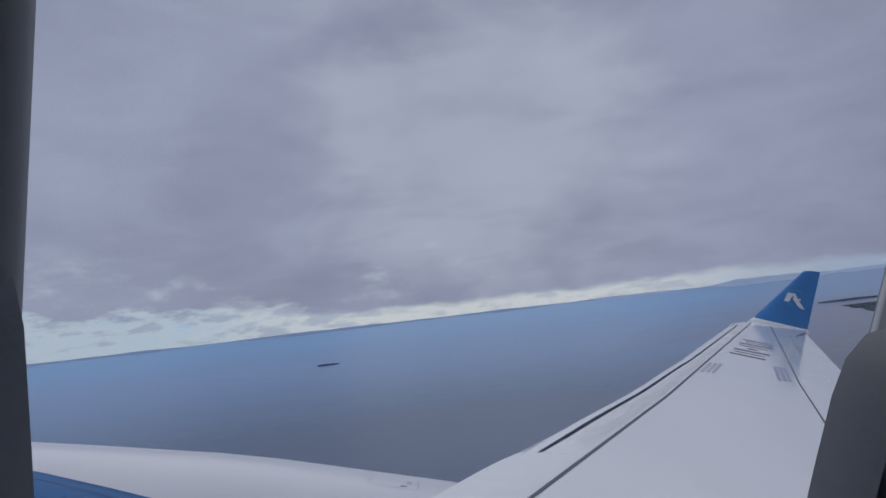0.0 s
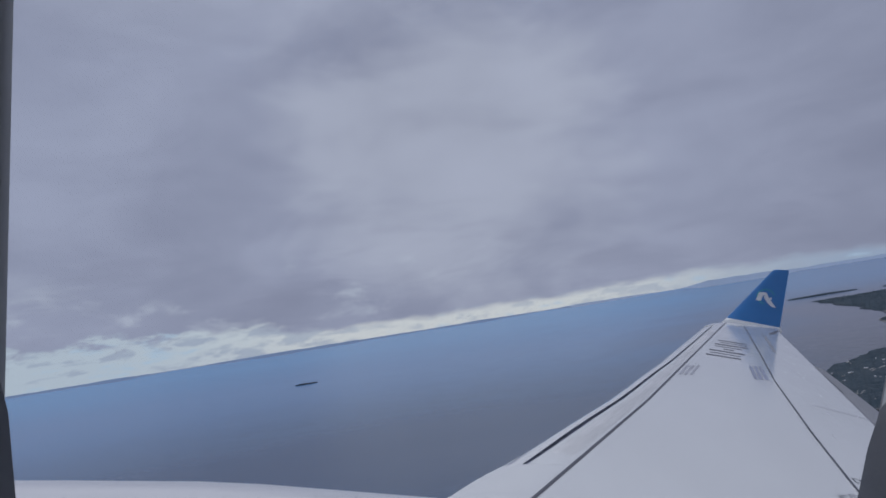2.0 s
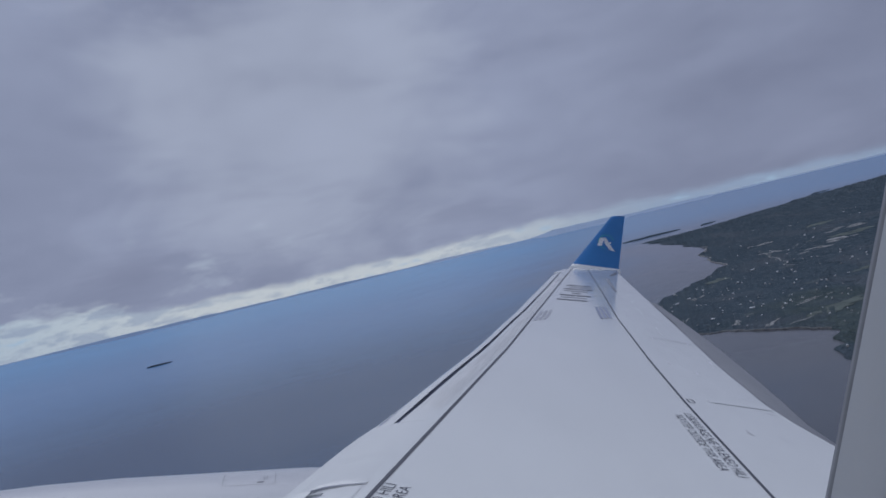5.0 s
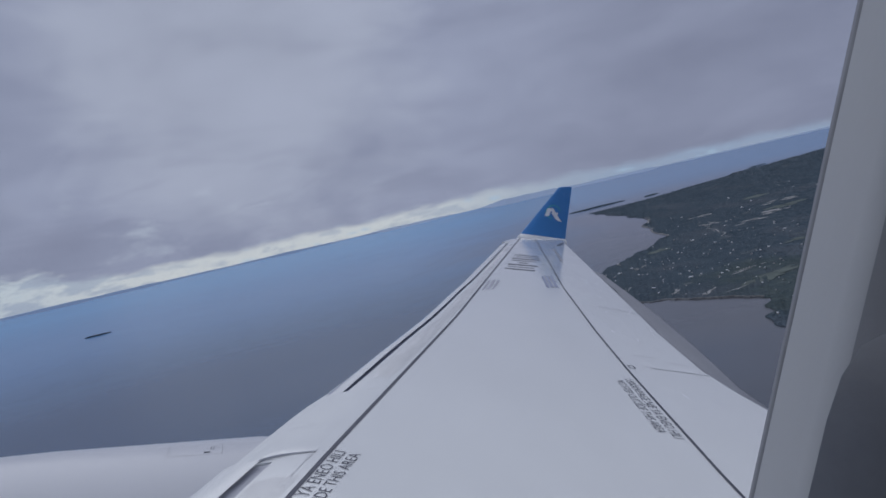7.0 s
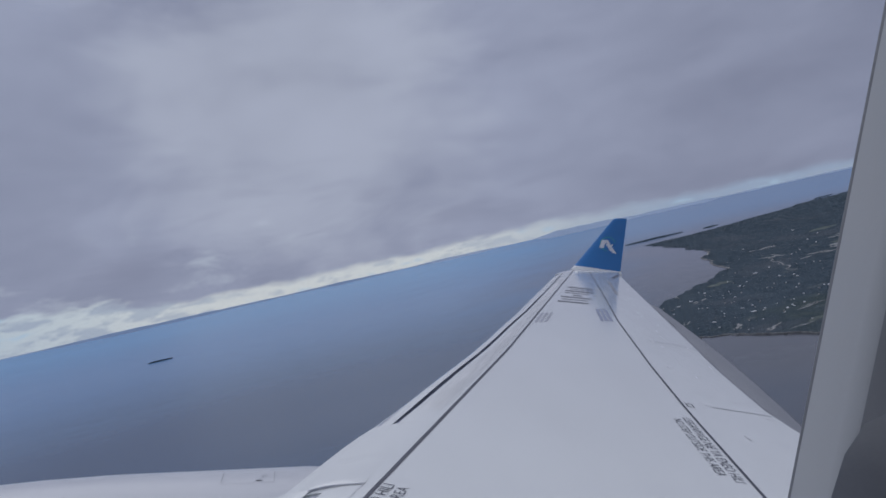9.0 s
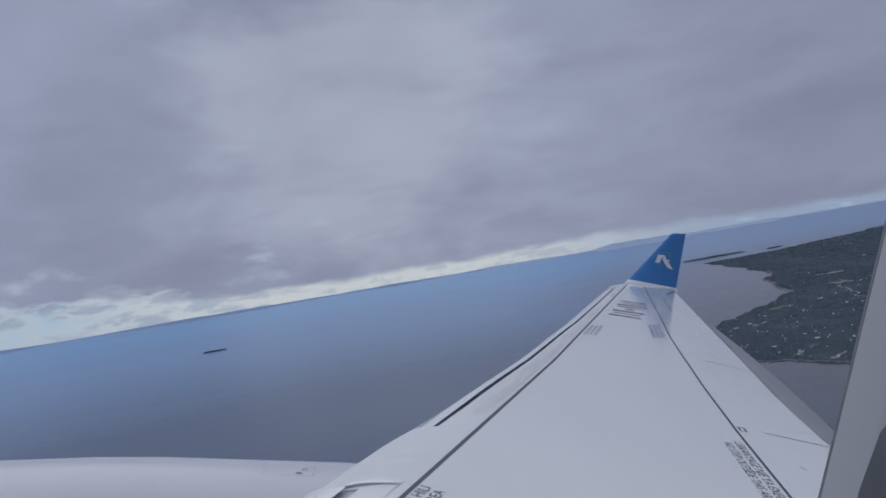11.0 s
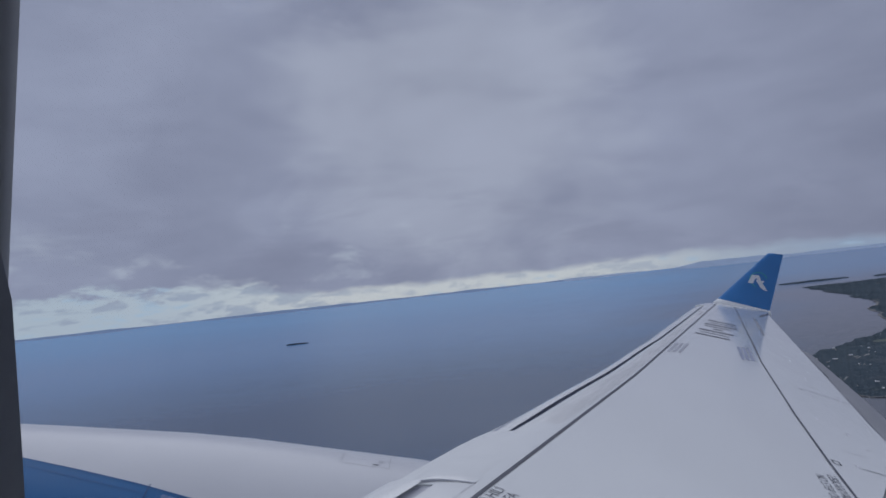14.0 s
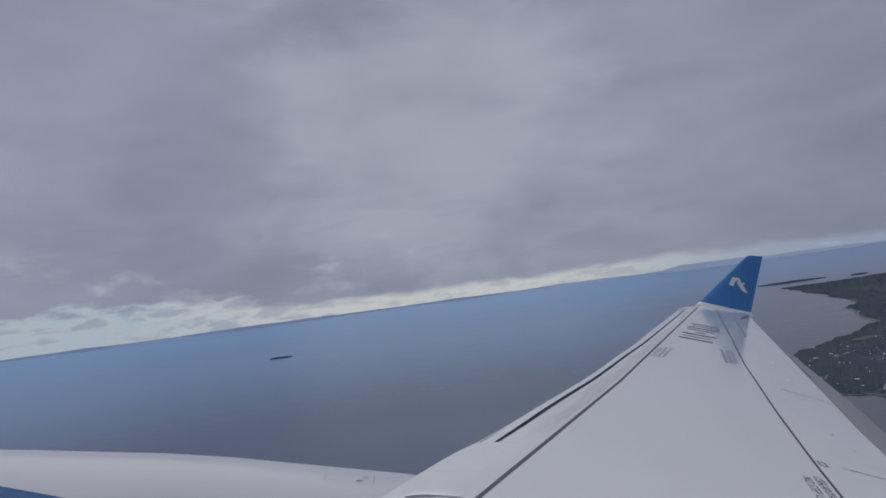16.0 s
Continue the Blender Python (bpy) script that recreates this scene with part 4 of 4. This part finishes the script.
window = thing("window_1", "oval topped aircraft cabin window with pale plastic reveal", "window", kind="structure")
verts, faces = loft([win_ring(0.154, 0.215, 0.10, -0.012), win_ring(0.1440, 0.203, 0.097, -0.001), win_ring(0.1433, 0.202, 0.096, 0.0), win_ring(0.1431, 0.202, 0.096, 0.0012), win_ring(0.154, 0.215, 0.10, 0.0012), win_ring(0.154, 0.215, 0.10, -0.012)])
part("window_seal", mesh_of("window_seal", verts, faces, SEAL, True), window, "dark rubber seal")
REVEAL_RINGS = ((0.1431, 0.202, 0.096, 0.0011, 0.0060), (0.1331, 0.194, 0.093, 0.016, 0.0044), (0.1225, 0.186, 0.090, 0.030, 0.0013), (0.1154, 0.1805, 0.0875, 0.0406, -0.0002), (0.1157, 0.181, 0.0875, 0.0425, -0.0002))
verts, faces = loft([win_ring(*ring) for ring in REVEAL_RINGS])
part("window_reveal", mesh_of("window_reveal", verts, faces, REVEAL, True), window, "pale grey plastic reveal")
TRIM_RINGS = ((0.1155, 0.1806, 0.0875, 0.0404, -0.0002), (0.1139, 0.178, 0.086, 0.0475, -0.0015), (0.1145, 0.179, 0.086, 0.0530, -0.0015), (0.1155, 0.180, 0.087, 0.0590, -0.0015), (0.1185, 0.183, 0.088, 0.0630, -0.0015), (0.1240, 0.188, 0.091, 0.0645, -0.0015), (0.160, 0.226, 0.110, 0.066, 0.002), (0.163, 0.229, 0.110, 0.069, 0.002), (0.197, 0.262, 0.12, 0.069, 0.004), (0.20, 0.265, 0.12, 0.0605, 0.004))
verts, faces = loft([win_ring(*ring) for ring in TRIM_RINGS])
part("window_trim", mesh_of("window_trim", verts, faces, TRIM, True), window, "grey plastic window trim")
verts, faces = loft([win_ring(0.150, 0.211, 0.10, -0.008), win_ring(0.150, 0.211, 0.10, -0.005)], caps=True)
pane = part("window_pane", mesh_of("window_pane", verts, faces, PANE), window, "clear acrylic pane")
pane.visible_shadow = False

# walls of the cabin round the window
verts, faces = loft([win_ring(0.195, 0.255, 0.12, 0.0615), win_ring(0.26, 0.30, 0.05, 0.0615), win_ring(1.6, 0.33, 0.03, 0.0615), win_ring(1.6, 0.33, 0.03, -0.020), win_ring(0.165, 0.225, 0.105, -0.020), win_ring(0.154, 0.215, 0.10, -0.012)])
ob = new("wall_side", mesh_of("wall_side", verts, faces, PANEL))
ob.matrix_basis = CRAFT
tagged(ob, "pale grey plastic cabin side wall", "wall", kind="structure")


def fuselage_skin(y0, y1, a0, a1, count=40):
    """A piece of the round outer skin between two stations and two angles over the horizontal."""
    rings = []
    for y in (y0, y1):
        outer = [Vector((-0.249 + 1.90 * math.cos(a), y, -0.374 + 1.90 * math.sin(a))) for a in (radians(a0 + (a1 - a0) * k / count) for k in range(count + 1))]
        inner = [Vector((-0.249 + 1.84 * math.cos(a), y, -0.374 + 1.84 * math.sin(a))) for a in (radians(a1 + (a0 - a1) * k / count) for k in range(count + 1))]
        rings.append(outer + inner)
    return loft(rings, caps=True)


fuselage = thing("fuselage", "white painted round aircraft fuselage with one cabin window", "fuselage", kind="structure")
# the skin stays open on the far side to let light into the cabin
for y0, y1, a0, a1 in ((1.62, 7.0, -100, 260), (-7.0, -1.62, -100, 260), (-1.62, 1.62, 19, 155), (-1.62, 1.62, -158, 4)):
    verts, faces = fuselage_skin(y0, y1, a0, a1)
    part("skin_panel", mesh_of("skin_panel", verts, faces, WHITE, True), fuselage)


def box(name, x0, x1, y0, y1, z0, z1, mat, label, category):
    verts = [(x, y, z) for x in (x0, x1) for y in (y0, y1) for z in (z0, z1)]
    faces = [(0, 1, 3, 2), (4, 6, 7, 5), (0, 4, 5, 1), (2, 3, 7, 6), (0, 2, 6, 4), (1, 5, 7, 3)]
    o = new(name, mesh_of(name, verts, faces, mat))
    o.matrix_basis = CRAFT
    return tagged(o, label, category, kind="structure")


# unseen opposite wall; its wide openings are added to brighten the cabin
box("wall_opposite_low", -1.75, -1.70, -1.6, 1.6, -1.15, -0.33, PANEL, "unseen pale grey plastic cabin wall under added light openings", "wall")
box("wall_opposite_high", -1.75, -1.70, -1.6, 1.6, 0.27, 0.70, PANEL, "unseen pale grey plastic cabin wall over added light openings", "wall")
for y in (-1.6, -1.07, -0.54, -0.01, 0.52, 1.05):
    box("wall_opposite_pier", -1.745, -1.705, y, y + 0.17, -0.33, 0.27, PANEL, "unseen pale grey plastic wall between added light openings", "wall")
box("ceiling", -1.50, 0.98, -1.6, 1.6, 0.93, 0.98, PANEL, "pale grey cabin ceiling", "ceiling")
box("floor", -1.7, 1.50, -1.6, 1.6, -1.05, -1.0, CARPET, "dark blue cabin carpet floor", "floor")


def partition(name, y0, y1):
    """A round cabin partition that fills the fuselage."""
    verts, faces = loft([[Vector((-0.249 + 1.835 * math.cos(a), y, -0.374 + 1.835 * math.sin(a))) for a in (math.tau * k / 64 for k in range(64))] for y in (y0, y1)], caps=True)
    o = new(name, mesh_of(name, verts, faces, PANEL))
    o.matrix_basis = CRAFT
    tagged(o, "pale grey plastic cabin partition", "wall", kind="structure")


partition("wall_front", 1.60, 1.65)
partition("wall_back", -1.65, -1.60)


def surround():
    """The dark U-shaped lower surround, its two arms with rounded tops."""
    inner = [(0.002 + 0.098 * math.cos(math.pi * k / 24), -0.115 - 0.075 * math.sin(math.pi * k / 24)) for k in range(25)]
    path = [(0.160, -0.008), (0.140, -0.006), (0.122, -0.010), (0.1125, -0.020), (0.1085, -0.034), (0.1045, -0.07)] + inner + [(-0.105, -0.07), (-0.1045, -0.034), (-0.1045, -0.016), (-0.1056, -0.006), (-0.1090, 0.001), (-0.117, 0.005), (-0.150, 0.004)]
    path += [(-0.163, -0.02), (-0.163, -0.235), (0.175, -0.235), (0.175, -0.02)]
    rings = []
    for n, grow in ((0.068, 0.009), (0.066, 0.005), (0.058, 0.002), (0.0485, 0.0), (0.0485, 0.012)):
        rings.append([win_point(y * (1 + grow / 0.1 if abs(y) < 0.12 else 1), v - (grow if v > -0.03 else 0), n) for y, v in path])
    return loft(rings, caps=True)


verts, faces = surround()
part("lower_surround", mesh_of("lower_surround", verts, faces, DARK, True), window, "dark grey plastic lower surround")
